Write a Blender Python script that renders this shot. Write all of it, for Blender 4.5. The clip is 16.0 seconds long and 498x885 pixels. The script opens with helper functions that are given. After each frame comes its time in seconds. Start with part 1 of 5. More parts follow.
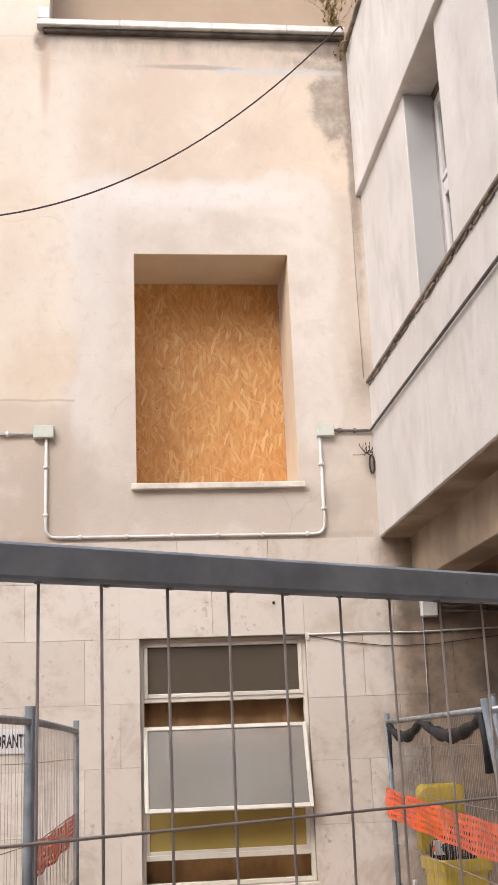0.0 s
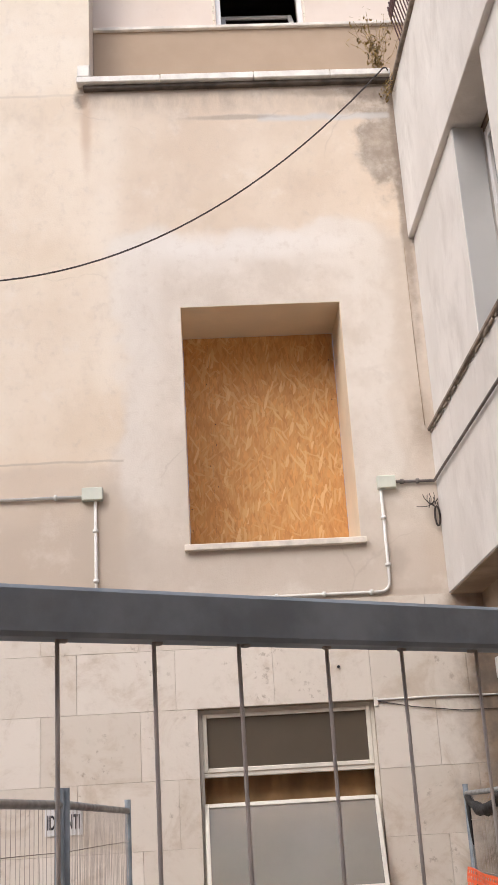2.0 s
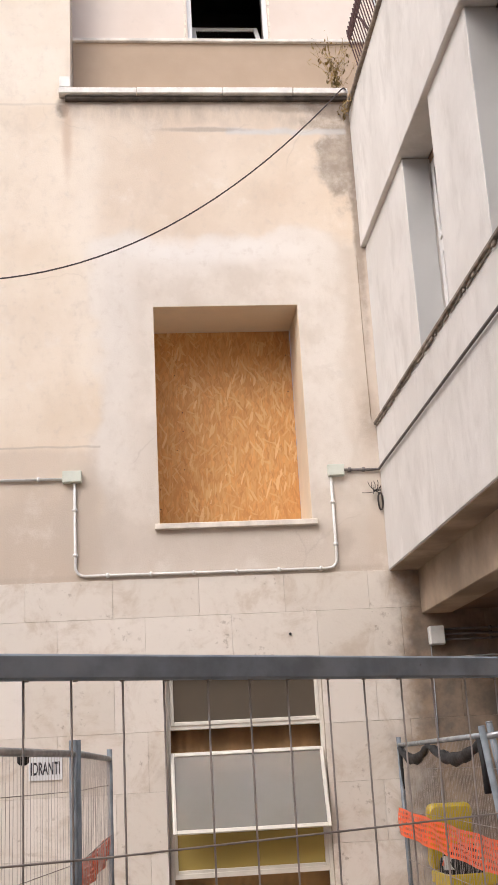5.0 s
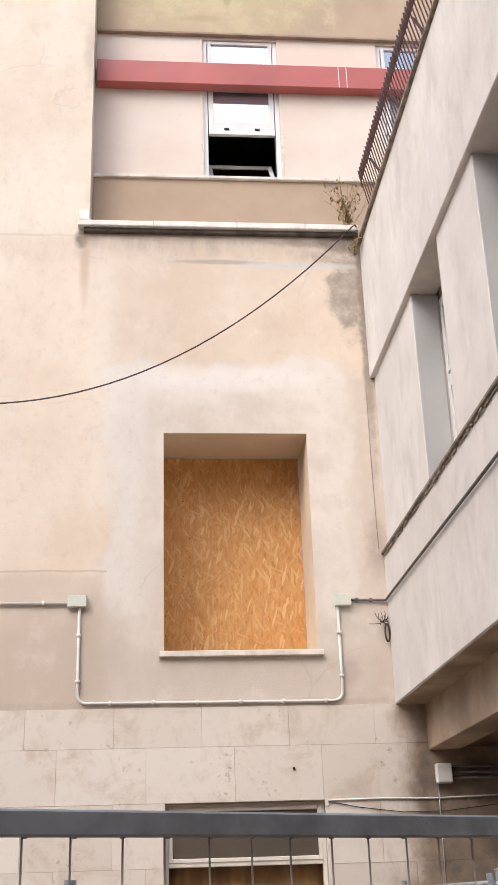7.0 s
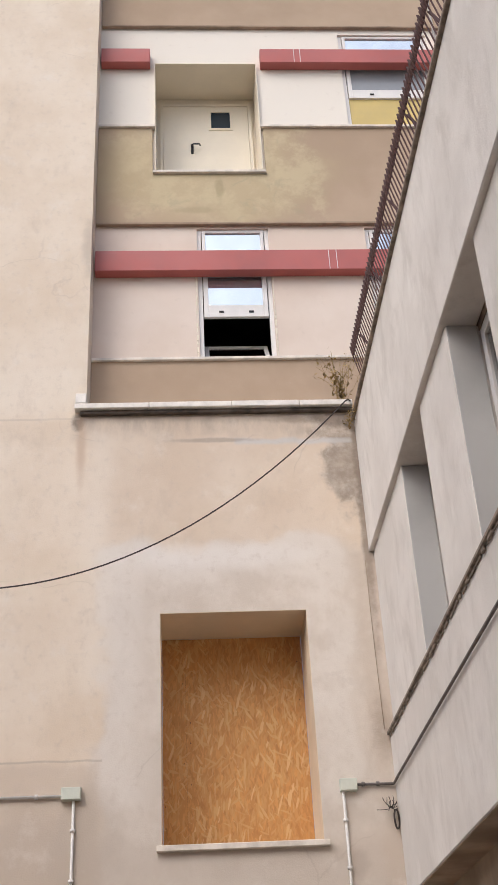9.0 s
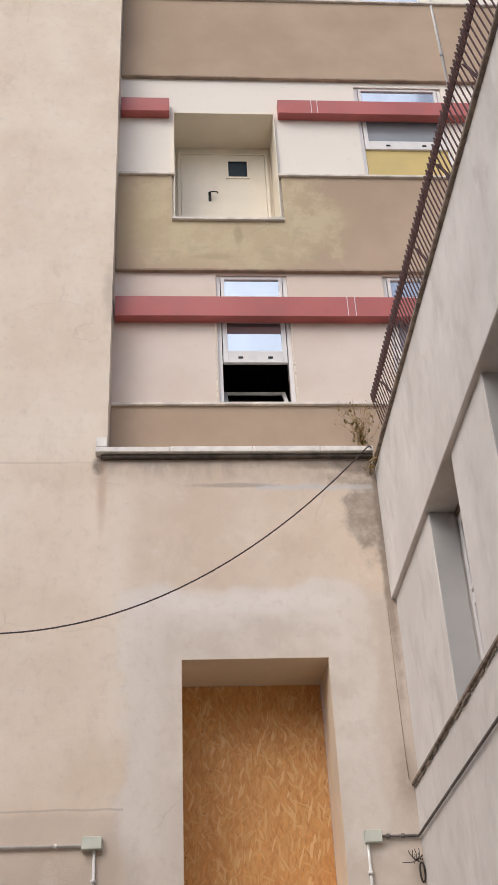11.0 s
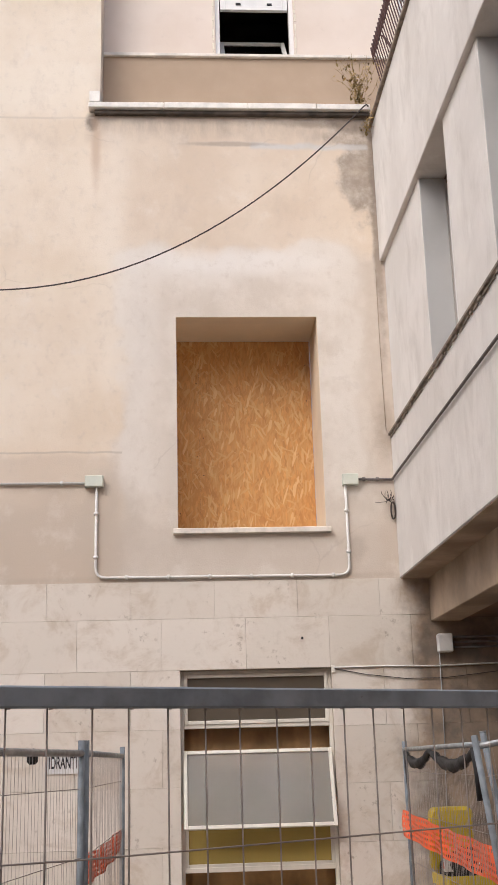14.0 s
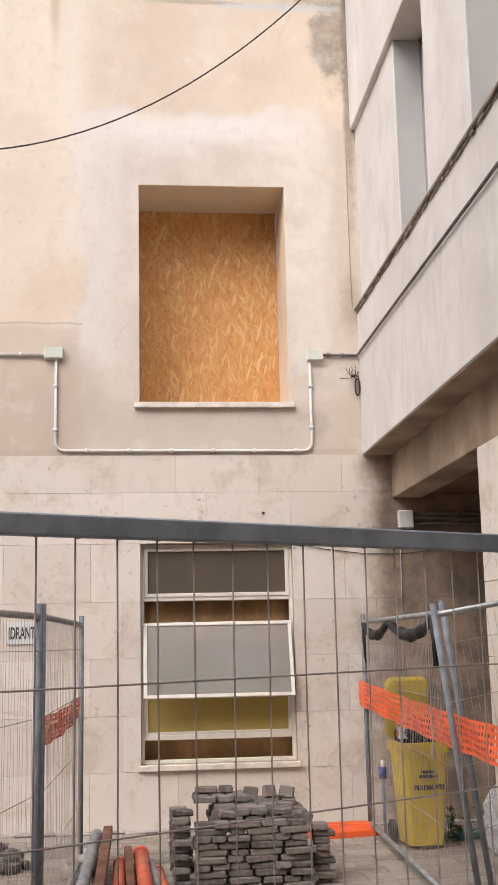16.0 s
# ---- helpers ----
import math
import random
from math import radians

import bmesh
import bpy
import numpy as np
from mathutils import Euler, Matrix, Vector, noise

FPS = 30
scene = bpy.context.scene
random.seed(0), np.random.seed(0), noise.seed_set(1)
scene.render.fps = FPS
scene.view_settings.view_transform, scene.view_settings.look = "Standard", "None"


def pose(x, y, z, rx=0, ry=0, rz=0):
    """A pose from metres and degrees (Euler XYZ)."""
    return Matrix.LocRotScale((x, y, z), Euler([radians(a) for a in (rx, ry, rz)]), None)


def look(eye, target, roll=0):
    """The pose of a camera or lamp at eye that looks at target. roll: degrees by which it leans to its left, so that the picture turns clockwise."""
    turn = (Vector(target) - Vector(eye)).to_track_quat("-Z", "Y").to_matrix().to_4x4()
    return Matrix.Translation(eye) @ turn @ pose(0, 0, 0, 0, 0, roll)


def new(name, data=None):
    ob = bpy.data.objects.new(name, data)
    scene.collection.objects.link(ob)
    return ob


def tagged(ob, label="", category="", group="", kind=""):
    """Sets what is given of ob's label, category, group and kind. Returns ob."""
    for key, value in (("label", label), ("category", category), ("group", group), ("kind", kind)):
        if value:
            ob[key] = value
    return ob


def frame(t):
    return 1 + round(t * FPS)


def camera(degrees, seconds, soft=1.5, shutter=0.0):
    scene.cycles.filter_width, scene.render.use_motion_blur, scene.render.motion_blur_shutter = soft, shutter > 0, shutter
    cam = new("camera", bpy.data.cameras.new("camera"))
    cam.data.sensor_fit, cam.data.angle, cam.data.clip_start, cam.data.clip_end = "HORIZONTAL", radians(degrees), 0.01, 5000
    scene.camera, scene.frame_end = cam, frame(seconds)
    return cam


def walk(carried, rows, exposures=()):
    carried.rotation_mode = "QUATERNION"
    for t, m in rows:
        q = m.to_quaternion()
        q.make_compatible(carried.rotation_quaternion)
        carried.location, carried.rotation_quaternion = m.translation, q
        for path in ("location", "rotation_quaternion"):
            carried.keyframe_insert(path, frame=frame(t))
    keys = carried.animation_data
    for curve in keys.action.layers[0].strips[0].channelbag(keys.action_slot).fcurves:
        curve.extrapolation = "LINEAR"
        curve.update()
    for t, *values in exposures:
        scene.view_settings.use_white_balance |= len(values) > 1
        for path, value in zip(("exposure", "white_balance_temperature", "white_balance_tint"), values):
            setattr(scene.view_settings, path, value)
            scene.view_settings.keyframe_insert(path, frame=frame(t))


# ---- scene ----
cam = camera(25.0, 16.0)
PATH = [
    (0, (0.078, -10.005, 1.716), (0.315, -7.894, 2.291), -2.3),
    (0.5, (0.007, -9.753, 1.77), (0.319, -7.674, 2.418), -2.5),
    (1, (0.088, -9.61, 1.763), (0.331, -7.532, 2.446), -3.4),
    (1.5, (0.2, -9.508, 1.763), (0.31, -7.435, 2.491), -2.6),
    (2, (0.256, -9.544, 1.758), (0.358, -7.461, 2.461), -3.4),
    (2.5, (0.182, -9.77, 1.741), (0.337, -7.678, 2.405), -2.4),
    (3, (0.121, -10.006, 1.745), (0.355, -7.906, 2.356), -1.8),
    (5.5, (0.014, -10.788, 1.763), (0.222, -8.684, 2.373), -3.4),
    (6, (0.017, -10.806, 1.777), (0.25, -8.734, 2.478), -3.3),
    (6.5, (0.013, -10.762, 1.791), (0.215, -8.723, 2.591), -2.9),
    (7, (0.015, -10.757, 1.802), (0.209, -8.73, 2.637), -1.9),
    (7.5, (0.008, -10.77, 1.808), (0.162, -8.746, 2.657), -1.5),
    (8, (0.015, -10.738, 1.814), (0.165, -8.725, 2.69), -1.8),
    (8.5, (0.276, -10.765, 1.852), (0.388, -8.788, 2.813), -2.3),
    (9, (0.38, -10.7, 1.833), (0.517, -8.825, 2.977), -3.2),
    (9.5, (0.301, -10.71, 1.83), (0.436, -8.896, 3.068), -2.9),
    (10, (0.196, -10.641, 1.822), (0.343, -8.826, 3.056), -3.3),
    (12.5, (-0.045, -10.776, 1.866), (0.117, -8.862, 2.939), -1.7),
    (13, (0.154, -10.897, 1.824), (0.271, -8.855, 2.634), -0.2),
    (13.5, (0.189, -10.959, 1.812), (0.303, -8.869, 2.489), -0.6),
    (14, (0.151, -11.075, 1.801), (0.293, -8.963, 2.402), -1.6),
    (14.5, (0.108, -11.143, 1.783), (0.275, -9.015, 2.313), -2.5),
    (15, (0.086, -11.197, 1.739), (0.268, -9.06, 2.23), -2.8),
    (15.5, (0.112, -11.138, 1.717), (0.351, -8.989, 2.122), -1.5),
    (16, (0.177, -10.886, 1.7), (0.387, -8.731, 2.087), -1.2),
]
EXPOSURE = [(t, e, 5790, 10) for t, e in ((0, 0.56), (1.5, 0.46), (2, 0.39), (3, 0.50), (5.5, 0.48), (7, 0.48), (8, 0.30), (8.5, 0.20), (9.5, -0.04), (12.5, -0.09), (13, -0.05), (13.5, 0.12), (14.5, 0.36), (15, 0.41), (16, 0.49))]
walk(cam, [(t, look(e, g, r)) for t, e, g, r in PATH], EXPOSURE)

# ---------------------------------------------------------------- world, sun
world = bpy.data.worlds.new("sky")
scene.world = world
world.use_nodes = True
wn, wl = world.node_tree.nodes, world.node_tree.links
sky = wn.new("ShaderNodeTexSky")
sky.sky_type = 'NISHITA'
sky.sun_disc = False
sky.sun_elevation, sky.sun_rotation = radians(46.1), radians(218.2)
sky.air_density, sky.dust_density, sky.ozone_density = 1.0, 6.0, 0.6
wn["Background"].inputs["Strength"].default_value = 0.15
wl.new(sky.outputs[0], wn["Background"].inputs["Color"])
sun_data = bpy.data.lights.new("sun", 'SUN')
sun_data.energy, sun_data.angle, sun_data.color = 0.95, radians(75), (1.0, 0.965, 0.93)
sun = new("sun", sun_data)
sun.matrix_world = look((-11, -14, 18.5), (0, 0, 0))


# ---------------------------------------------------------------- materials
class Nodes:
    """A principled material with object-space textures."""

    def __init__(self, name, rough=0.8, metal=0.0):
        self.m = bpy.data.materials.new(name)
        self.m.use_nodes = True
        self.t = self.m.node_tree
        self.b = self.t.nodes["Principled BSDF"]
        self.b.inputs["Roughness"].default_value = rough
        self.b.inputs["Metallic"].default_value = metal
        self.co = self.t.nodes.new("ShaderNodeTexCoord").outputs["Object"]
        self.info = None

    def node(self, kind, **ins):
        n = self.t.nodes.new(kind)
        for k, v in ins.items():
            self.put(n.inputs[k.replace("_", " ")], v)
        return n

    def put(self, socket, v):
        if isinstance(v, bpy.types.NodeSocket):
            self.t.links.new(v, socket)
        else:
            socket.default_value = v

    def scaled(self, s):
        n = self.node("ShaderNodeMapping", Vector=self.co)
        n.inputs["Scale"].default_value = s
        return n.outputs[0]

    def noise(self, scale, detail=5.0, rough=0.6, stretch=None, co=None, warp=0.0):
        n = self.node("ShaderNodeTexNoise", Vector=co or (self.scaled(stretch) if stretch else self.co),
                      Scale=scale, Detail=detail, Roughness=rough, Distortion=warp)
        return n.outputs["Fac"]

    def ramp(self, fac, lo, hi, a=0.0, b=1.0):
        n = self.t.nodes.new("ShaderNodeMapRange")
        n.interpolation_type = 'SMOOTHSTEP'
        for k, v in zip((0, 1, 2, 3, 4), (fac, lo, hi, a, b)):
            self.put(n.inputs[k], v)
        return n.outputs[0]

    def math(self, op, a, b=0.0):
        n = self.t.nodes.new("ShaderNodeMath")
        n.operation = op
        self.put(n.inputs[0], a)
        self.put(n.inputs[1], b)
        return n.outputs[0]

    def mix(self, fac, a, b):
        n = self.t.nodes.new("ShaderNodeMix")
        n.data_type = 'RGBA'
        self.put(n.inputs[0], fac)
        for i, c in ((6, a), (7, b)):
            self.put(n.inputs[i], c if isinstance(c, bpy.types.NodeSocket) else (*c, 1.0))
        return n.outputs[2]

    def axis(self, i):
        n = self.node("ShaderNodeSeparateXYZ", Vector=self.co)
        return n.outputs[i]

    def random(self):
        return self.t.nodes.new("ShaderNodeObjectInfo").outputs["Random"]

    def patch(self, x, z, rx, rz, soft=0.35, wobble=0.5, scale=2.0):
        """A stain's mask: an uneven blob on a wall, in x and z."""
        dx = self.math('DIVIDE', self.math('SUBTRACT', self.axis(0), x), rx)
        dz = self.math('DIVIDE', self.math('SUBTRACT', self.axis(2), z), rz)
        r = self.math('SQRT', self.math('ADD', self.math('MULTIPLY', dx, dx), self.math('MULTIPLY', dz, dz)))
        r = self.math('ADD', r, self.math('MULTIPLY', self.math('SUBTRACT', self.noise(scale, 6), 0.5), wobble * 2))
        return self.ramp(r, 1.0 - soft, 1.0 + soft, 1.0, 0.0)

    def region(self, x0, x1, z0, z1, soft=0.15, wobble=0.3, scale=1.5):
        """A wall patch's mask: a rectangle in x and z with a wandering soft edge."""
        n = self.t.nodes.new("ShaderNodeTexNoise")
        self.put(n.inputs["Vector"], self.co)
        n.inputs["Scale"].default_value, n.inputs["Detail"].default_value = scale, 6
        sp = self.node("ShaderNodeSeparateColor", Color=n.outputs["Color"])
        x = self.math('ADD', self.axis(0), self.math('MULTIPLY', self.math('SUBTRACT', sp.outputs[0], 0.5), wobble * 2))
        z = self.math('ADD', self.axis(2), self.math('MULTIPLY', self.math('SUBTRACT', sp.outputs[1], 0.5), wobble * 2))
        a = self.math('MULTIPLY', self.ramp(x, x0 - soft, x0 + soft), self.ramp(x, x1 - soft, x1 + soft, 1.0, 0.0))
        b = self.math('MULTIPLY', self.ramp(z, z0 - soft, z0 + soft), self.ramp(z, z1 - soft, z1 + soft, 1.0, 0.0))
        return self.math('MULTIPLY', a, b)

    def done(self, colour=None, bump=None, height=0.002, strength=0.5, rough=None):
        if colour is not None:
            self.put(self.b.inputs["Base Color"], colour if isinstance(colour, bpy.types.NodeSocket) else (*colour, 1.0))
        if rough is not None:
            self.put(self.b.inputs["Roughness"], rough)
        if bump is not None:
            n = self.node("ShaderNodeBump", Height=bump, Distance=height, Strength=strength)
            self.t.links.new(n.outputs[0], self.b.inputs["Normal"])
        return self.m


def painted(name, colour, vary=0.12, rough=0.6, scale=3.0, grain=60.0, metal=0.0, bump=0.0006):
    """Paint, plastic or metal with cloudy variation and a fine grain."""
    m = Nodes(name, rough, metal)
    dark = tuple(c * (1 - vary) for c in colour)
    light = tuple(min(1, c * (1 + vary * 0.6)) for c in colour)
    c = m.mix(m.ramp(m.noise(scale, 6), 0.3, 0.7), dark, light)
    r = m.ramp(m.noise(scale * 4, 4), 0.3, 0.7, max(0.05, rough - 0.1), min(1, rough + 0.1))
    return m.done(c, m.noise(grain, 3), bump, 0.4, r)


def make_facade_plaster():
    m = Nodes("peach_plaster", 0.92)
    blot = m.ramp(m.noise(0.8, 7, 0.62), 0.32, 0.68)
    c = m.mix(blot, (0.70, 0.585, 0.45), (0.78, 0.68, 0.555))

    def lay(mask, amount, tone):
        return m.mix(m.math('MULTIPLY', mask, amount), c, tone)

    # older tan render above the boarded window
    c = lay(m.region(-0.55, 3.0, 7.0, 9.5, 0.25, 0.5, 1.2), 0.85, m.mix(blot, (0.62, 0.505, 0.385), (0.70, 0.595, 0.475)))
    # pale newer render round the boarded window, with a brighter lime edge
    pale = m.mix(m.ramp(m.noise(1.6, 7, 0.65), 0.35, 0.7), (0.595, 0.525, 0.445), (0.70, 0.63, 0.55))
    c = lay(m.region(-0.42, 3.0, 3.4, 7.12, 0.10, 0.42, 1.6), 0.92, pale)
    rim = m.math('SUBTRACT', m.region(-0.42, 2.05, 4.3, 7.12, 0.10, 0.42, 1.6), m.region(-0.05, 1.8, 3.9, 6.72, 0.22, 0.42, 1.6))
    c = lay(m.ramp(rim, 0.0, 1.0), 0.5, (0.77, 0.715, 0.645))
    c = lay(m.patch(0.75, 6.98, 0.95, 0.13, 0.6, 0.5, 2.0), 0.6, (0.80, 0.755, 0.70))
    # damp lower strip, darker towards the left bay
    c = lay(m.region(-0.6, 3.0, 3.2, 4.05, 0.16, 0.25, 1.8), 0.6, (0.575, 0.50, 0.42))
    c = lay(m.region(-9.0, -0.42, 3.2, 4.84, 0.05, 0.14, 2.2), 0.6, (0.585, 0.49, 0.395))
    c = lay(m.region(-9.0, -0.45, 3.2, 4.42, 0.25, 0.35, 1.6), 0.55, (0.50, 0.42, 0.335))
    c = lay(m.patch(-0.55, 4.1, 0.30, 0.55, 0.4, 0.8, 3.0), 0.45, (0.50, 0.435, 0.36))
    c = lay(m.patch(1.95, 3.85, 0.10, 0.12, 0.5, 0.7, 7.0), 0.45, (0.40, 0.34, 0.28))
    # damp and peeling in the corner under the ledge
    peel = m.mix(m.ramp(m.noise(7, 8, 0.7), 0.38, 0.66), (0.25, 0.20, 0.155), (0.60, 0.53, 0.45))
    c = lay(m.patch(2.26, 8.05, 0.27, 0.55, 0.22, 1.1, 2.6), 0.8, peel)
    c = lay(m.patch(2.1, 8.5, 0.3, 0.12, 0.3, 0.9, 4.0), 0.6, peel)
    c = lay(m.patch(2.22, 8.0, 0.22, 0.40, 0.3, 0.9, 4.0), 0.6, (0.33, 0.275, 0.22))
    c = lay(m.patch(2.36, 7.4, 0.05, 1.3, 0.5, 0.9, 5.0), 0.8, (0.24, 0.19, 0.15))
    c = lay(m.patch(1.75, 8.66, 0.30, 0.05, 0.5, 0.8, 7.0), 0.6, (0.26, 0.20, 0.15))
    c = lay(m.patch(2.15, 8.66, 0.3, 0.10, 0.4, 0.6, 6.0), 0.75, (0.17, 0.13, 0.10))
    c = lay(m.region(1.0, 2.32, 8.34, 8.41, 0.025, 0.05, 4.0), 0.7, (0.57, 0.57, 0.56))
    c = lay(m.patch(0.75, 8.40, 0.42, 0.028, 0.5, 0.7, 5.0), 0.65, (0.34, 0.28, 0.23))
    # dirt washed down from the ledge
    drip = m.math('MULTIPLY', m.ramp(m.noise(1.6, 7, 0.7, (2.4, 2.4, 0.8)), 0.34, 0.66), m.region(-0.8, 2.6, 8.46, 9.2, 0.16, 0.26, 2.4))
    c = lay(drip, 0.6, (0.38, 0.31, 0.245))
    # darker strip directly below the ledge, along its whole length
    c = lay(m.region(-0.78, 2.6, 8.68, 9.0, 0.05, 0.07, 5.0), 0.55, (0.33, 0.27, 0.215))
    c = lay(m.patch(-0.74, 8.66, 0.07, 0.10, 0.5, 0.8, 6.0), 0.8, (0.16, 0.125, 0.10))
    c = lay(m.patch(-0.70, 8.35, 0.045, 0.40, 0.8, 0.7, 5.0), 0.6, (0.50, 0.35, 0.235))
    c = lay(m.patch(-0.66, 11.2, 0.10, 0.38, 0.6, 0.8, 5.0), 0.45, (0.40, 0.34, 0.28))
    c = lay(m.patch(2.33, 5.08, 0.10, 0.28, 0.7, 0.9, 8.0), 0.65, (0.34, 0.275, 0.21))
    # browner strip down the corner beside the wing
    c = lay(m.region(2.2, 2.6, 3.5, 7.0, 0.06, 0.12, 3.0), 0.3, (0.52, 0.42, 0.32))
    # day joints of the render on the left bay and the seam above the stone
    c = lay(m.region(-14.0, -0.72, 8.70, 8.725, 0.008, 0.02, 3.0), 0.4, (0.50, 0.42, 0.335))
    c = lay(m.region(-14.0, -0.72, 8.72, 9.4, 0.05, 0.2, 2.0), 0.25, (0.82, 0.74, 0.62))
    c = lay(m.region(-14.0, -0.40, 4.855, 4.875, 0.006, 0.02, 4.0), 0.55, (0.44, 0.37, 0.295))
    c = lay(m.region(-0.62, -0.35, 5.5, 8.5, 0.12, 0.10, 2.0), 0.35, (0.81, 0.735, 0.63))
    c = lay(m.patch(0.75, 3.56, 3.2, 0.03, 0.6, 0.6, 5.0), 0.45, (0.47, 0.385, 0.30))
    # mottling, lime bloom, trowel sweeps and specks
    c = m.mix(m.ramp(m.noise(2.4, 8, 0.7), 0.52, 0.72, 0.0, 0.35), c, (0.80, 0.745, 0.675))
    c = m.mix(m.ramp(m.noise(1.9, 8, 0.72, (1.0, 1.0, 0.6)), 0.52, 0.74, 0.0, 0.42), c, (0.53, 0.435, 0.34))
    c = m.mix(m.ramp(m.noise(9, 8, 0.7), 0.50, 0.74, 0.0, 0.42), c, (0.55, 0.47, 0.39))
    c = m.mix(m.ramp(m.noise(30, 4), 0.70, 0.78, 0.0, 0.35), c, (0.40, 0.33, 0.27))
    warp = m.node("ShaderNodeTexNoise", Vector=m.co, Scale=1.3, Detail=6.0)
    vor = m.node("ShaderNodeTexVoronoi", Scale=0.8)
    vor.feature = 'DISTANCE_TO_EDGE'
    m.t.links.new(m.mix(0.35, m.co, warp.outputs["Color"]), vor.inputs["Vector"])
    crack = m.math('MULTIPLY', m.ramp(vor.outputs["Distance"], 0.0, 0.006, 1.0, 0.0), m.ramp(m.noise(0.7, 3), 0.52, 0.6))
    c = m.mix(m.math('MULTIPLY', crack, 0.2), c, (0.36, 0.29, 0.235))
    h = m.math('ADD', m.math('MULTIPLY', m.noise(3, 6), 2.0), m.noise(70, 4))
    return m.done(c, h, 0.004, 0.6)


def make_wing_plaster():
    m = Nodes("white_plaster", 0.9)
    c = m.mix(m.ramp(m.noise(0.8, 6), 0.35, 0.7), (0.64, 0.605, 0.56), (0.74, 0.705, 0.66))
    streak = m.ramp(m.noise(1.9, 8, 0.66, (1.5, 1.5, 0.75), warp=0.4), 0.47, 0.72)
    c = m.mix(m.math('MULTIPLY', streak, 0.5), c, (0.50, 0.465, 0.42))
    c = m.mix(m.ramp(m.noise(5.0, 8, 0.7, (1.3, 1.3, 0.5)), 0.55, 0.75, 0.0, 0.4), c, (0.55, 0.515, 0.47))
    c = m.mix(m.ramp(m.noise(2.6, 6, 0.65, (1, 1.2, 0.7)), 0.54, 0.72, 0.0, 0.5), c, (0.79, 0.76, 0.715))
    c = m.mix(m.ramp(m.noise(30, 4), 0.70, 0.8, 0.0, 0.35), c, (0.36, 0.33, 0.30))
    h = m.math('ADD', m.math('MULTIPLY', m.noise(3, 6), 2.0), m.noise(60, 4))
    return m.done(c, h, 0.004, 0.55)


def make_stone():
    m = Nodes("travertine", 0.75)
    tint = m.mix(m.random(), (0.685, 0.62, 0.535), (0.785, 0.72, 0.64))
    geo = m.t.nodes.new("ShaderNodeNewGeometry").outputs["Position"]
    cloud = m.noise(2.1, 8, 0.72, co=geo, warp=0.6)
    c = m.mix(m.ramp(cloud, 0.48, 0.68, 0.0, 0.65), tint, (0.53, 0.435, 0.33))
    fleck = m.math('MULTIPLY', m.ramp(m.noise(14, 7, 0.7, co=geo), 0.56, 0.66), m.ramp(m.noise(1.9, 3, co=geo), 0.5, 0.62))
    c = m.mix(m.math('MULTIPLY', fleck, 0.7), c, (0.36, 0.295, 0.225))
    c = m.mix(m.ramp(m.noise(5, 8, 0.72, co=geo), 0.52, 0.74, 0.0, 0.4), c, (0.50, 0.43, 0.345))
    # brown stains inside the passage, with the passage shade put into the colour
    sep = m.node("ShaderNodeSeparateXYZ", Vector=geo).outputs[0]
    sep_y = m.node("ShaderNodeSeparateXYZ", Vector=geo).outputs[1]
    passage_shade = m.ramp(m.math('ADD', sep, m.math('MULTIPLY', m.math('SUBTRACT', m.noise(2.0, 6, co=geo), 0.5), 0.9)), 2.22, 2.62)
    c = m.mix(m.math('MULTIPLY', m.math('MULTIPLY', passage_shade, m.ramp(sep_y, -1.5, -0.5)), 0.85), c, m.mix(m.ramp(m.noise(3, 7, co=geo), 0.35, 0.65), (0.085, 0.055, 0.034), (0.30, 0.205, 0.125)))
    return m.done(c, m.noise(35, 6, co=geo), 0.003, 0.5)


def make_osb():
    m = Nodes("osb", 0.6)
    # strands: stretched cells at many turns, one layer above the other
    c = m.mix(m.ramp(m.noise(7, 5), 0.3, 0.7), (0.57, 0.27, 0.072), (0.68, 0.355, 0.115))
    layers = ((0.12, 60, (0.49, 0.235, 0.068), 0.40, 0.6, 0.24), (-0.35, 52, (0.43, 0.195, 0.055), 0.80, 0.55, 0.22), (0.42, 58, (0.58, 0.315, 0.105), 0.74, 0.7, 0.22),
              (-0.10, 50, (0.61, 0.34, 0.12), 0.82, 0.75, 0.2), (0.80, 54, (0.64, 0.38, 0.15), 0.92, 0.7, 0.22), (-0.55, 47, (0.67, 0.42, 0.18), 0.93, 0.8, 0.2),
              (0.25, 44, (0.72, 0.47, 0.22), 0.945, 0.85, 0.2), (-1.15, 50, (0.64, 0.385, 0.15), 0.95, 0.8, 0.22), (0.02, 46, (0.66, 0.41, 0.17), 0.92, 0.75, 0.18))
    for k, (turn, size, tone, cut, full, thin) in enumerate(layers):
        mp = m.node("ShaderNodeMapping", Vector=m.co)
        mp.vector_type = 'TEXTURE'
        mp.inputs["Location"].default_value = (1.7 * k, 0.0, 2.3 * k)
        mp.inputs["Rotation"].default_value = (0, turn, 0)
        mp.inputs["Scale"].default_value = (1.0, 1.0, 1.0 / thin)
        v = m.node("ShaderNodeTexVoronoi", Vector=mp.outputs[0], Scale=size, Randomness=1.0)
        pick = m.node("ShaderNodeSeparateColor", Color=v.outputs["Color"])
        c = m.mix(m.ramp(pick.outputs[0], cut, cut + 0.03, 0.0, full), c, tone)
    c = m.mix(m.ramp(m.noise(1.1, 3), 0.4, 0.7, 0.0, 0.3), c, (0.50, 0.225, 0.06))
    c = m.mix(m.ramp(m.noise(45, 3), 0.68, 0.75, 0.0, 0.5), c, (0.20, 0.085, 0.025))
    return m.done(c, m.noise(50, 4, 0.6, (1, 1, 0.25)), 0.002, 0.4)


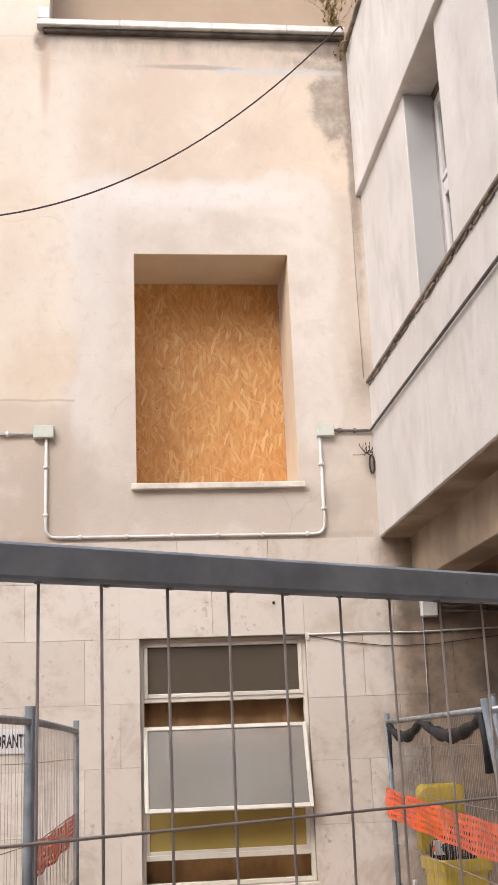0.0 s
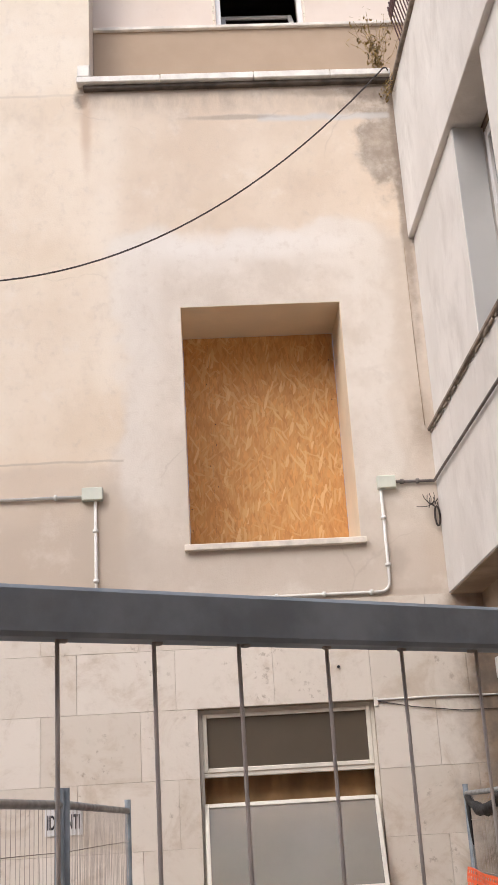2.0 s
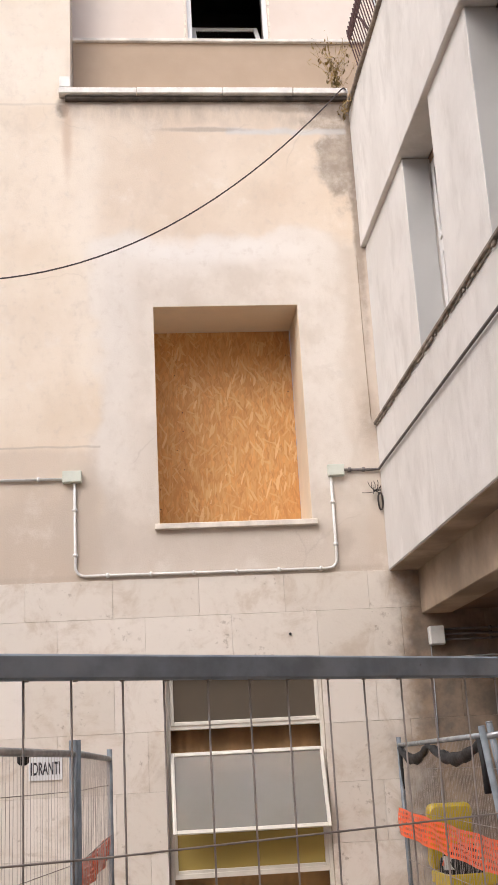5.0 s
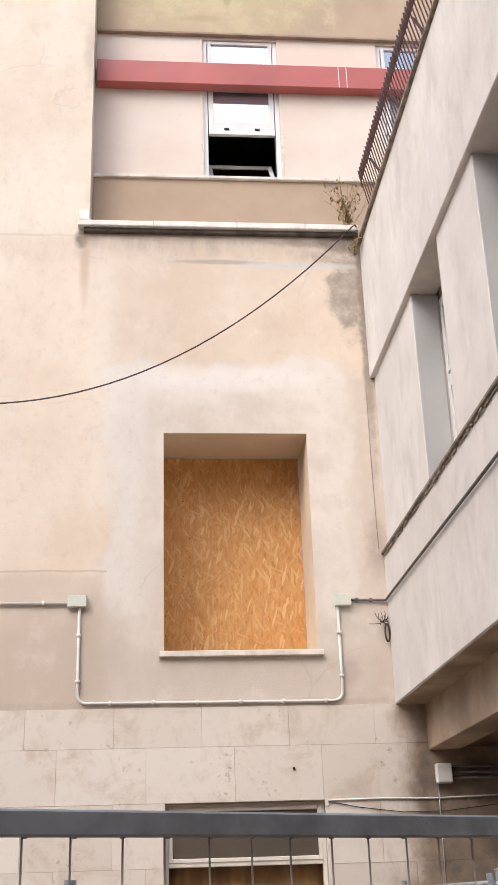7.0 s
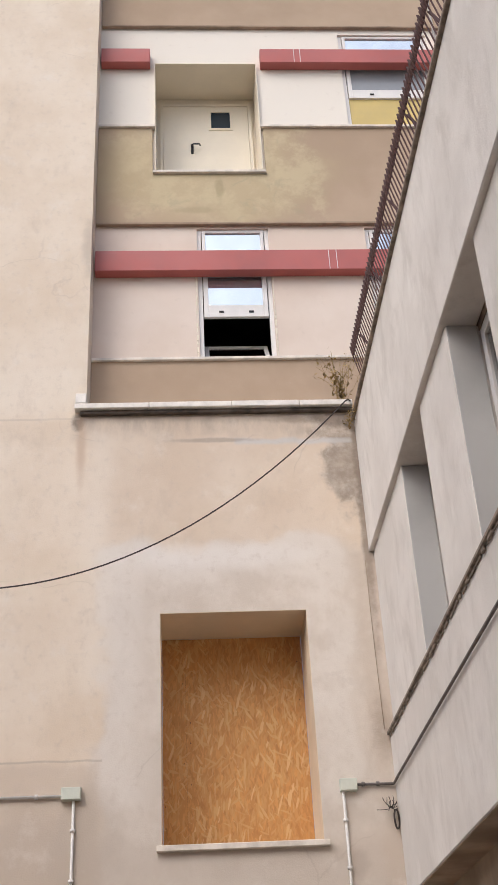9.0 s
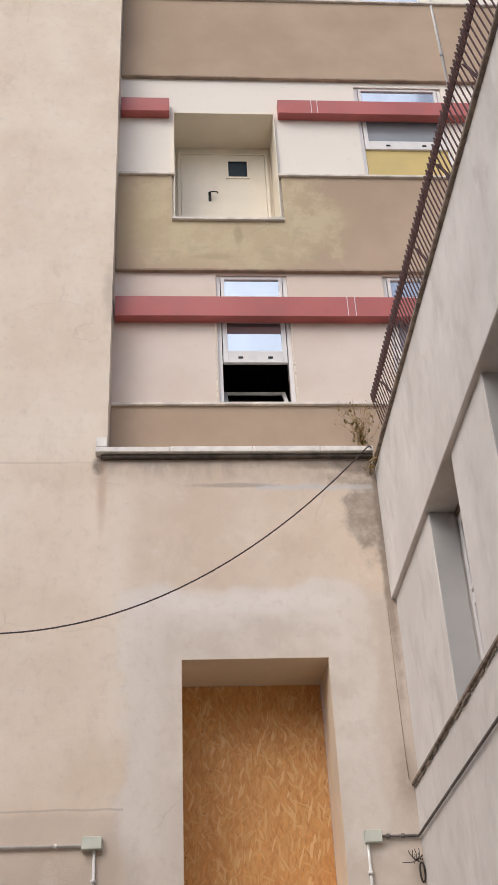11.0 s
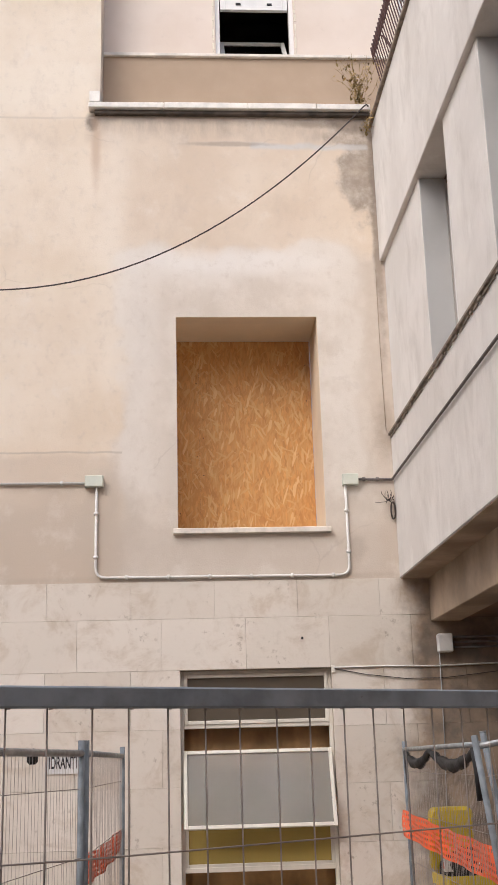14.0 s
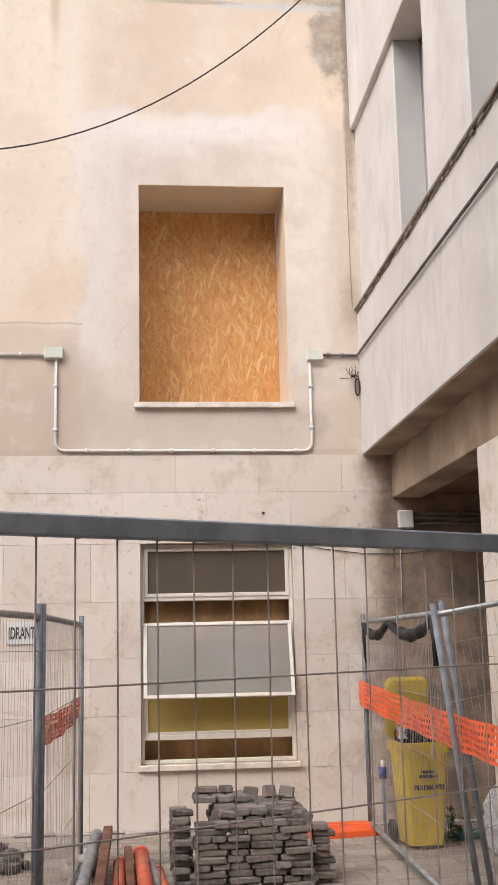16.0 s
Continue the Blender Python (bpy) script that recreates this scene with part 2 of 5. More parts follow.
def make_paver():
    m = Nodes("basalt_paver", 0.85)
    c = m.mix(m.random(), (0.075, 0.062, 0.055), (0.23, 0.195, 0.17))
    c = m.mix(m.ramp(m.noise(9, 7), 0.4, 0.7, 0.0, 0.55), c, (0.30, 0.265, 0.23))
    c = m.mix(m.ramp(m.noise(30, 5), 0.62, 0.75, 0.0, 0.5), c, (0.07, 0.063, 0.058))
    return m.done(c, m.noise(28, 7), 0.008, 0.8)


def make_ground():
    m = Nodes("worn_paving", 0.9)
    c = m.mix(m.ramp(m.noise(0.9, 7), 0.35, 0.7), (0.21, 0.18, 0.15), (0.33, 0.29, 0.245))
    c = m.mix(m.ramp(m.noise(5, 7), 0.5, 0.7, 0.0, 0.5), c, (0.15, 0.125, 0.10))
    c = m.mix(m.ramp(m.noise(40, 5), 0.6, 0.75, 0.0, 0.5), c, (0.42, 0.385, 0.34))
    h = m.math('ADD', m.math('MULTIPLY', m.noise(6, 6), 2.0), m.noise(45, 6))
    return m.done(c, h, 0.008, 0.7)


def make_steel(name, colour, rough=0.45, metal=0.75):
    m = Nodes(name, rough, metal)
    c = m.mix(m.ramp(m.noise(9, 6), 0.35, 0.68), colour, tuple(x * 1.45 for x in colour))
    c = m.mix(m.ramp(m.noise(5, 6, 0.7), 0.66, 0.74, 0.0, 0.7), c, (0.42, 0.44, 0.48))
    c = m.mix(m.ramp(m.noise(38, 4), 0.70, 0.78, 0.0, 0.5), c, (0.13, 0.09, 0.06))
    return m.done(c, m.noise(60, 4), 0.0006, 0.5, m.ramp(m.noise(14, 4), 0.3, 0.7, rough - 0.12, rough + 0.15))


def make_brown_band():
    m = Nodes("ochre_band", 0.85)
    c = m.mix(m.ramp(m.noise(0.7, 5), 0.35, 0.7), (0.40, 0.295, 0.20), (0.465, 0.35, 0.245))
    c = m.mix(m.math('MULTIPLY', m.patch(0.7, 12.9, 1.5, 0.9, 0.5, 0.6, 1.4), 0.75), c, (0.52, 0.425, 0.255))
    zone = m.region(-0.4, 2.3, 12.05, 13.8, 0.2, 0.5, 1.6)
    c = m.mix(m.math('MULTIPLY', zone, m.ramp(m.noise(2.2, 8, 0.7), 0.42, 0.62, 0.0, 0.6)), c, (0.60, 0.51, 0.32))
    c = m.mix(m.math('MULTIPLY', zone, m.ramp(m.noise(3.1, 8, 0.72, warp=0.8), 0.54, 0.66, 0.0, 0.45)), c, (0.40, 0.35, 0.23))
    c = m.mix(m.math('MULTIPLY', m.patch(0.98, 12.6, 0.05, 0.26, 0.5, 1.6, 3.0), 0.6), c, (0.36, 0.29, 0.17))
    c = m.mix(m.math('MULTIPLY', m.patch(0.70, 12.22, 0.28, 0.05, 0.5, 1.2, 3.0), 0.5), c, (0.38, 0.31, 0.19))
    c = m.mix(m.ramp(m.noise(22, 5), 0.68, 0.78, 0.0, 0.25), c, (0.50, 0.43, 0.33))
    return m.done(c, m.noise(50, 4), 0.002, 0.4)


def make_pink_panel():
    m = Nodes("pale_render", 0.88)
    c = m.mix(m.ramp(m.noise(0.8, 5), 0.35, 0.7), (0.69, 0.575, 0.475), (0.75, 0.645, 0.55))
    c = m.mix(m.ramp(m.axis(2), 12.0, 13.6), c, (0.82, 0.76, 0.665))
    c = m.mix(m.ramp(m.noise(7, 6), 0.6, 0.75, 0.0, 0.2), c, (0.50, 0.42, 0.35))
    return m.done(c, m.noise(50, 4), 0.002, 0.4)


def make_glass(name, colour, rough, transmission):
    m = Nodes(name, rough)
    m.b.inputs["Transmission Weight"].default_value = transmission
    m.b.inputs["IOR"].default_value = 1.45
    c = m.mix(m.ramp(m.noise(2.0, 5), 0.3, 0.7), tuple(x * 0.9 for x in colour), colour)
    return m.done(c, None, rough=m.ramp(m.noise(3, 5), 0.3, 0.7, rough * 0.8, rough * 1.2 + 0.01))


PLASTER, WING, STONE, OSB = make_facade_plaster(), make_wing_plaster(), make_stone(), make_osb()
PAVER, GROUND, BAND, PANEL = make_paver(), make_ground(), make_brown_band(), make_pink_panel()
GROUND2 = Nodes("sett_stone", 0.9)
_c = GROUND2.mix(GROUND2.random(), (0.20, 0.165, 0.13), (0.33, 0.285, 0.235))
_c = GROUND2.mix(GROUND2.ramp(GROUND2.noise(8, 7), 0.4, 0.7, 0.0, 0.6), _c, (0.38, 0.335, 0.28))
GROUND2 = GROUND2.done(_c, GROUND2.noise(30, 6), 0.005, 0.7)
STEEL = make_steel("galvanised_steel", (0.18, 0.20, 0.22), 0.7, 0.12)
BAR = make_steel("scuffed_steel", (0.29, 0.33, 0.37), 0.6, 0.15)
WIRE = make_steel("dull_wire", (0.36, 0.315, 0.28), 0.7, 0.1)
GREYTUBE = make_steel("light_steel", (0.30, 0.31, 0.32), 0.5, 0.6)
RED = painted("red_steel", (0.42, 0.115, 0.10), 0.14, 0.55, 1.2)
RAIL = painted("oxide_paint", (0.085, 0.035, 0.03), 0.3, 0.6, 6)
CREAM = painted("cream_paint", (0.78, 0.71, 0.57), 0.06, 0.5, 1.5)
FRAME = painted("ivory_frame", (0.76, 0.72, 0.635), 0.10, 0.45, 4)
FRAME2 = painted("white_frame", (0.76, 0.73, 0.69), 0.06, 0.4, 4)
MARBLE = painted("marble_ledge", (0.75, 0.68, 0.59), 0.22, 0.6, 5)
WHITESTONE = painted("white_marble", (0.80, 0.745, 0.67), 0.16, 0.55, 7)
# black crust, with the ledge's shadow line put into the colour
CRUST_SHADOW = painted("crust_and_shadow", (0.105, 0.082, 0.064), 0.5, 0.9, 7, bump=0.004)
REVEAL = painted("cream_reveal", (0.70, 0.585, 0.43), 0.10, 0.85, 1.5, bump=0.001)
DIRTY = painted("weathered_edge", (0.26, 0.21, 0.165), 0.5, 0.9, 8, bump=0.004)
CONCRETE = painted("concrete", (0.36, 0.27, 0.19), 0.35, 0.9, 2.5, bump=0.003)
CONCRETE2 = painted("grey_concrete", (0.40, 0.37, 0.34), 0.25, 0.9, 6, bump=0.003)
# concrete with the overhang's shade put into its colour
SHADECONC = painted("shaded_concrete", (0.095, 0.072, 0.054), 0.5, 0.9, 1.6, bump=0.003)
TAN = painted("tan_concrete", (0.38, 0.29, 0.205), 0.35, 0.9, 1.8, bump=0.003)
MORTAR = painted("lime_mortar", (0.46, 0.39, 0.31), 0.3, 0.9, 5, bump=0.002)
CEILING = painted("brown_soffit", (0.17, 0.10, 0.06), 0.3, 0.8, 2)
# grey jamb paint with the deep recess's shade put into it
JAMB_SHADE = painted("shaded_grey_jamb", (0.47, 0.465, 0.45), 0.10, 0.8, 1.6)
PVC = painted("grey_pvc", (0.72, 0.70, 0.66), 0.12, 0.4, 6)
BOXGREEN = painted("pale_green_plastic", (0.62, 0.64, 0.55), 0.08, 0.45, 6)
BLACK = painted("black_rubber", (0.018, 0.017, 0.018), 0.3, 0.7, 8)
DUCT = painted("grey_brown_duct", (0.15, 0.13, 0.12), 0.3, 0.6, 8)
CABLE = painted("dark_cable", (0.055, 0.04, 0.035), 0.3, 0.7, 8)
YELLOW = painted("yellow_plastic", (0.62, 0.45, 0.015), 0.12, 0.4, 3)
ORANGE = painted("orange_plastic", (0.82, 0.125, 0.03), 0.15, 0.5, 5)
ORANGEPIPE = painted("orange_pvc", (0.60, 0.12, 0.05), 0.2, 0.45, 5)
RUST = painted("brown_rust", (0.17, 0.075, 0.045), 0.4, 0.8, 9, bump=0.002)
BLUE = painted("blue_plastic", (0.03, 0.06, 0.28), 0.2, 0.4, 6)
WHITE = painted("white_card", (0.74, 0.73, 0.72), 0.06, 0.6, 6)
INK = painted("black_ink", (0.03, 0.03, 0.04), 0.1, 0.7, 8)
CURTAIN = painted("brown_curtain", (0.46, 0.28, 0.13), 0.3, 0.9, 3)
YELLOWPANEL = painted("yellow_panel", (0.60, 0.46, 0.16), 0.10, 0.5, 1.2)
OCHRE = painted("ochre_panel", (0.42, 0.32, 0.085), 0.10, 0.6, 1.2)
# dimness of the unlit rooms is put into this wall colour
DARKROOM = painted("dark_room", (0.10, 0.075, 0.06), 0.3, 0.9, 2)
FOIL = painted("clear_plastic_sheet", (0.55, 0.56, 0.58), 0.25, 0.25, 9)
LEAF = painted("weed_leaf", (0.10, 0.13, 0.035), 0.4, 0.7, 12)
DRYLEAF = painted("dry_weed", (0.36, 0.25, 0.09), 0.4, 0.8, 12)
GLASS_DARK = make_glass("dark_glass", (0.80, 0.82, 0.84), 0.03, 1.0)
GLASS_FROST = make_glass("frosted_glass", (0.62, 0.60, 0.55), 0.14, 0.65)
GLASS_SMOKE = make_glass("smoked_glass", (0.155, 0.125, 0.092), 0.35, 0.3)
GLASS_BLUE = make_glass("blue_dark_glass", (0.035, 0.055, 0.075), 0.12, 0.0)
GLASS_SKY = make_glass("reflecting_glass", (0.52, 0.57, 0.62), 0.04, 0.0)
GLASS_GREY = make_glass("grey_pane", (0.30, 0.31, 0.325), 0.12, 0.0)
GLASS_SKY.node_tree.nodes["Principled BSDF"].inputs["Metallic"].default_value = 0.75


# ---------------------------------------------------------------- mesh tools
def box(bm, x0, x1, y0, y1, z0, z1, bevel=0.0, m=None):
    t = bmesh.new()
    bmesh.ops.create_cube(t, size=1.0)
    for v in t.verts:
        v.co = ((x0 + x1) / 2 + v.co.x * (x1 - x0), (y0 + y1) / 2 + v.co.y * (y1 - y0), (z0 + z1) / 2 + v.co.z * (z1 - z0))
    if bevel:
        bmesh.ops.bevel(t, geom=t.edges[:], offset=bevel, segments=1, affect='EDGES', clamp_overlap=True)
    if m is not None:
        bmesh.ops.transform(t, matrix=m, verts=t.verts[:])
    add(bm, t)
    return bm


def add(bm, other):
    vs = [bm.verts.new(v.co) for v in other.verts]
    other.verts.index_update()
    for f in other.faces:
        nf = bm.faces.new([vs[v.index] for v in f.verts])
        nf.smooth = f.smooth
    other.free()


def tube(bm, pts, r, n=8, close=True):
    pts = [Vector(p) for p in pts]
    rings, side = [], None
    for i, p in enumerate(pts):
        way = (pts[min(i + 1, len(pts) - 1)] - pts[max(i - 1, 0)]).normalized()
        if side is None:
            side = way.orthogonal().normalized()
        side = (side - way * side.dot(way)).normalized()
        up = way.cross(side)
        rr = r[i] if isinstance(r, (list, tuple)) else r
        rings.append([bm.verts.new(p + rr * (math.cos(a) * side + math.sin(a) * up)) for a in (2 * math.pi * k / n for k in range(n))])
    for a, b in zip(rings, rings[1:]):
        for k in range(n):
            f = bm.faces.new((a[k], a[(k + 1) % n], b[(k + 1) % n], b[k]))
            f.smooth = True
    if close:
        bm.faces.new(rings[0][::-1])
        bm.faces.new(rings[-1])
    return bm


def data(name, bm, material):
    me = bpy.data.meshes.new(name)
    bmesh.ops.recalc_face_normals(bm, faces=bm.faces[:])
    bm.to_mesh(me)
    bm.free()
    me.materials.append(material)
    return me


def part(name, bm, material, parent, label=""):
    ob = new(name, bm if isinstance(bm, bpy.types.Mesh) else data(name, bm, material))
    ob.parent = parent
    return tagged(ob, label)


def solid(name, bm, material, label, category, kind="", group=""):
    return tagged(new(name, data(name, bm, material)), label, category, group, kind)


def base(name, label, category, at=(0, 0, 0), group="", kind="", m=None):
    ob = new(name)
    ob.empty_display_size = 0.1
    ob.matrix_basis = m if m is not None else Matrix.Translation(at)
    return tagged(ob, label, category, group, kind)


def slab_wall(us, vs, solid_cell, depth, place):
    """A wall cut on a grid: cells that are solid get a front and a back, and every edge of an opening a reveal."""
    bm, got = bmesh.new(), {}

    def vert(u, v, d):
        if (u, v, d) not in got:
            got[u, v, d] = bm.verts.new(place(us[u], vs[v], depth if d else 0.0))
        return got[u, v, d]

    nu, nv = len(us) - 1, len(vs) - 1
    ok = [[solid_cell((us[i] + us[i + 1]) / 2, (vs[j] + vs[j + 1]) / 2) for j in range(nv)] for i in range(nu)]
    for i in range(nu):
        for j in range(nv):
            if not ok[i][j]:
                continue
            for d in (0, 1):
                bm.faces.new((vert(i, j, d), vert(i + 1, j, d), vert(i + 1, j + 1, d), vert(i, j + 1, d)))
            for di, dj, a, b in ((-1, 0, (i, j), (i, j + 1)), (1, 0, (i + 1, j), (i + 1, j + 1)), (0, -1, (i, j), (i + 1, j)), (0, 1, (i, j + 1), (i + 1, j + 1))):
                if not (0 <= i + di < nu and 0 <= j + dj < nv and ok[i + di][j + dj]):
                    bm.faces.new((vert(*a, 0), vert(*b, 0), vert(*b, 1), vert(*a, 1)))
    return bm


def inside(x, z, holes):
    return any(a < x < b and c < z < d for a, b, c, d in holes)


# ---------------------------------------------------------------- the plan
WING_X = 2.37           # face of the wing
STONE_TOP = 3.53
LEDGE_Z = 8.86
UP_Y = 0.44             # upper storeys stand back by this
OPEN = (0.155, 1.655, 4.06, 6.34)    # boarded window
GWIN = (0.165, 1.64, 0.60, 2.66)     # ground-floor window

# ground
bm = bmesh.new()
bmesh.ops.create_grid(bm, x_segments=2, y_segments=2, size=400)
for f in bm.faces:
    f.normal_update()
solid("ground", bm, GROUND, "worn grey-brown paved yard ground with dust", "ground", "structure")

# facade, plastered part with the boarded opening; the left bay runs on upwards
us = [-14.0, -0.66, OPEN[0], OPEN[1], 6.5]
vs = [STONE_TOP, OPEN[2], OPEN[3], LEDGE_Z - 0.12, 22.0]
bm = slab_wall(us, vs, lambda x, z: not (inside(x, z, [OPEN]) or (x > -0.66 and z > LEDGE_Z - 0.12)), 0.75, lambda u, v, d: (u, d, v))
solid("wall_north", bm, PLASTER, "peach plaster facade wall with pale patches and damp stains", "wall", "structure")

# stone-faced base of the facade
us = [-14.0, GWIN[0], GWIN[1], 6.5]
vs = [0.0, GWIN[2], GWIN[3], STONE_TOP]
bm = slab_wall(us, vs, lambda x, z: not inside(x, z, [GWIN]), 0.72, lambda u, v, d: (u, 0.025 + d, v))
stone_wall = solid("wall_base", bm, MORTAR, "travertine slab base of the facade wall, stained", "wall", "structure")

# slab above the lower building, seen as a marble ledge
ledge = base("roof_ledge", "weathered white marble ledge along the lower roof edge", "ledge", (0, 0, LEDGE_Z), kind="structure")
bm = bmesh.new()
xs = [-0.785, 0.05, 0.98, 1.75, 2.36]
for a, b in zip(xs, xs[1:]):
    box(bm, a + 0.002, b - 0.002, -0.10, 0.435, -0.07, 0.0 + 0.004 * math.sin(a * 9), 0.006)
part("ledge_slab", bm, WHITESTONE, ledge)
bm = bmesh.new()
box(bm, -0.72, 2.36, -0.055, 0.43, -0.12, -0.072, 0.008)
part("ledge_bed", bm, CRUST_SHADOW, ledge, "mortar bed, dark with crust and painted ledge shadow")
bm = bmesh.new()
box(bm, -0.775, -0.655, -0.095, 0.10, 0.004, 0.135, 0.006)
part("end_block", bm, WHITESTONE, ledge, "white marble end block")

# unseen wall behind the camera, added to darken the lower facade
solid("sky_blocker_south", box(bmesh.new(), -14, WING_X - 0.003, -16.0, -15.003, 0, 13.0), PANEL, "plain unseen wall added across the yard to block low sky", "wall", "structure")

# unseen wall on the left, added to cut the low western sky
solid("sky_blocker_west", box(bmesh.new(), -15, -14.003, -16.0, 0.0, 0, 9.0), PANEL, "plain unseen wall added along the yard to block low sky", "wall", "structure")

# ---------------------------------------------------------------- upper storeys
WINDOWS = [(0.66, 1.60, 9.825, 11.93), (2.88, 4.20, 9.825, 11.93), (2.86, 4.20, 13.82, 15.78), (0.64, 1.60, 17.9, 20.0), (2.80, 4.20, 17.9, 20.0)]
NICHE = (0.12, 1.60, 12.92, 15.085)
holes = WINDOWS + [NICHE]
us = sorted({-0.66, 6.5, *[v for h in holes for v in h[:2]]})
vs = sorted({LEDGE_Z - 0.3, 22.0, *[v for h in holes for v in h[2:]]})
bm = slab_wall(us, vs, lambda x, z: not inside(x, z, holes), 0.62, lambda u, v, d: (u, UP_Y + d, v))
solid("wall_upper", bm, PANEL, "pale pinkish render wall of the upper storeys", "wall", "structure")
for z0, z1, cut in ((LEDGE_Z - 0.1, 9.77, False), (12.0, 13.75, True), (15.92, 17.80, False)):
    us = [-0.655, NICHE[0] - 0.03, NICHE[1] + 0.03, 6.5]
    vs = [z0, NICHE[2] - 0.05, z1] if cut else [z0, z1]
    bm = slab_wall(us, vs, lambda x, z: not (cut and NICHE[0] - 0.03 < x < NICHE[1] + 0.03 and z > NICHE[2] - 0.05), 0.04, lambda u, v, d: (u, UP_Y - 0.045 + d, v))
    solid("band", bm, BAND, "brown rendered spandrel band between storeys", "wall band", "structure")
for z, spans in ((9.77, ((-0.65, 6.5),)), (13.75, ((-0.65, NICHE[0] + 0.01), (NICHE[1] - 0.01, 6.5))), (17.80, ((-0.65, 6.5),))):
    for a, b in spans:
        solid("sill_course", box(bmesh.new(), a, b, UP_Y - 0.085, UP_Y + 0.03, z, z + 0.04, 0.005), MARBLE, "thin pale marble sill course above a brown band", "sill", "structure")
for z in (12.0, 15.92):
    solid("drip_trim", box(bmesh.new(), -0.65, 6.5, UP_Y - 0.06, UP_Y, z - 0.035, z - 0.002, 0.004), CONCRETE, "dark stained drip edge under a brown band", "trim", "structure")


def red_beam(x0, x1, z0, z1, marks=()):
    ob = base("sunshade_beam", "red painted steel sunshade beam fixed to the facade", "beam", (x0, UP_Y, z0), "sunshade beams")
    bm = bmesh.new()
    box(bm, 0, x1 - x0, -0.145, 0.0, 0, z1 - z0, 0.006)
    part("beam_case", bm, RED, ob)
    for s in marks:
        part("joint_strip", box(bmesh.new(), s - x0, s + 0.008 - x0, -0.148, -0.144, 0.01, z1 - z0 - 0.01), WHITE, ob, "pale joint mark")
    return ob


red_beam(-0.64, 6.4, 11.11, 11.44, (2.34, 2.44))
red_beam(-0.64, 0.06, 15.0, 15.29)
red_beam(1.66, 6.4, 15.0, 15.29, (2.15, 2.24))


def frame_bm(w, h, t, d, bm=None, x=0, z=0, y=0):
    bm = bm or bmesh.new()
    box(bm, x, x + t, y, y + d, z, z + h, 0.004)
    box(bm, x + w - t, x + w, y, y + d, z, z + h, 0.004)
    box(bm, x + t, x + w - t, y, y + d, z, z + t, 0.004)
    box(bm, x + t, x + w - t, y, y + d, z + h - t, z + h, 0.004)
    return bm


def pane(x0, x1, z0, z1, y, t=0.006):
    return box(bmesh.new(), x0, x1, y, y + t, z0, z1)


def upper_window(n, x0, x1, z0, z1, open_low, yellow):
    w, h = x1 - x0, z1 - z0
    ob = base("window_%d" % n, "white aluminium window with transom, lower sash tilted open" if open_low else "white aluminium window with grey and yellow panes" if yellow else "white aluminium window with sky-reflecting panes", "window", (x0, UP_Y + 0.03, z0), kind="structure")
    bm = frame_bm(w, h, 0.055, 0.07)
    box(bm, 0.055, w - 0.055, 0, 0.07, h * 0.65, h * 0.70, 0.004)
    box(bm, 0.055, w - 0.055, 0, 0.07, h * 0.74, h * 0.82, 0.004)
    part("window_frame", bm, FRAME2, ob)
    up = part("upper_sash", box(frame_bm(w - 0.13, h * 0.345, 0.06, 0.05, x=0.065, z=h * 0.315, y=-0.012), 0.125, w - 0.125, -0.008, 0.035, h * 0.335, h * 0.405, 0.004), FRAME2, ob)
    part("pane", pane(0.12, w - 0.12, h * 0.40, h * 0.64, 0.01), GLASS_GREY if yellow and not open_low else GLASS_SKY, up)
    tr = part("transom_sash", frame_bm(w - 0.13, h * 0.18, 0.045, 0.05, x=0.065, z=h * 0.815, y=-0.012), FRAME2, ob)
    part("pane", pane(0.10, w - 0.10, h * 0.835, h * 0.975, 0.012), GLASS_SKY, tr)
    if open_low:
        low = part("lower_sash", frame_bm(w - 0.14, h * 0.30, 0.05, 0.045), FRAME2, ob)
        low.matrix_basis = pose(0.07, 0.05, 0.04, -38, 0, 0)
        part("pane", pane(0.045, w - 0.185, 0.045, h * 0.255, 0.015), GLASS_DARK, low)
    else:
        part("pane", pane(0.06, w - 0.06, 0.06, h * 0.325, 0.02), YELLOWPANEL if yellow else GLASS_SKY, ob, "yellow lower panel" if yellow else "")
    for s in (0.3, 0.7):
        part("latch", box(bmesh.new(), w * s - 0.03, w * s + 0.03, -0.024, -0.01, h * 0.345, h * 0.358, 0.003), BLACK, ob, "small dark latch")
    return ob


for k, (a, b, c, d) in enumerate(WINDOWS):
    upper_window(k + 2, a, b, c, d, k == 0, k < 3)
    bm = bmesh.new()
    x0, x1, y0, y1, z0, z1 = a - 0.3, b + 0.3, UP_Y + 0.64, UP_Y + 2.6, c - 0.3, d + 0.25
    box(bm, x0, x1, y1, y1 + 0.05, z0, z1)
    box(bm, x0, x1, y0, y1, z0 - 0.05, z0)
    box(bm, x0, x1, y0, y1, z1, z1 + 0.05)
    box(bm, x0 - 0.05, x0, y0, y1, z0, z1)
    box(bm, x1, x1 + 0.05, y0, y1, z0, z1)
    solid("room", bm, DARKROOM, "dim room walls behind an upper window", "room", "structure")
# torn plaster edges beside the lowest upper window
bm = bmesh.new()
rng = random.Random(4)
for x in (0.635, 1.615):
    z = 9.85
    while z < 11.1:
        h, w = rng.uniform(0.02, 0.09), rng.uniform(0.003, 0.014)
        box(bm, x - w, x + w, UP_Y - 0.006, UP_Y + 0.02, z, z + h, 0.003)
        z += h * rng.uniform(0.8, 1.6)
solid("window_surround", bm, CREAM, "broken plaster edges beside the window frame", "trim", "structure")

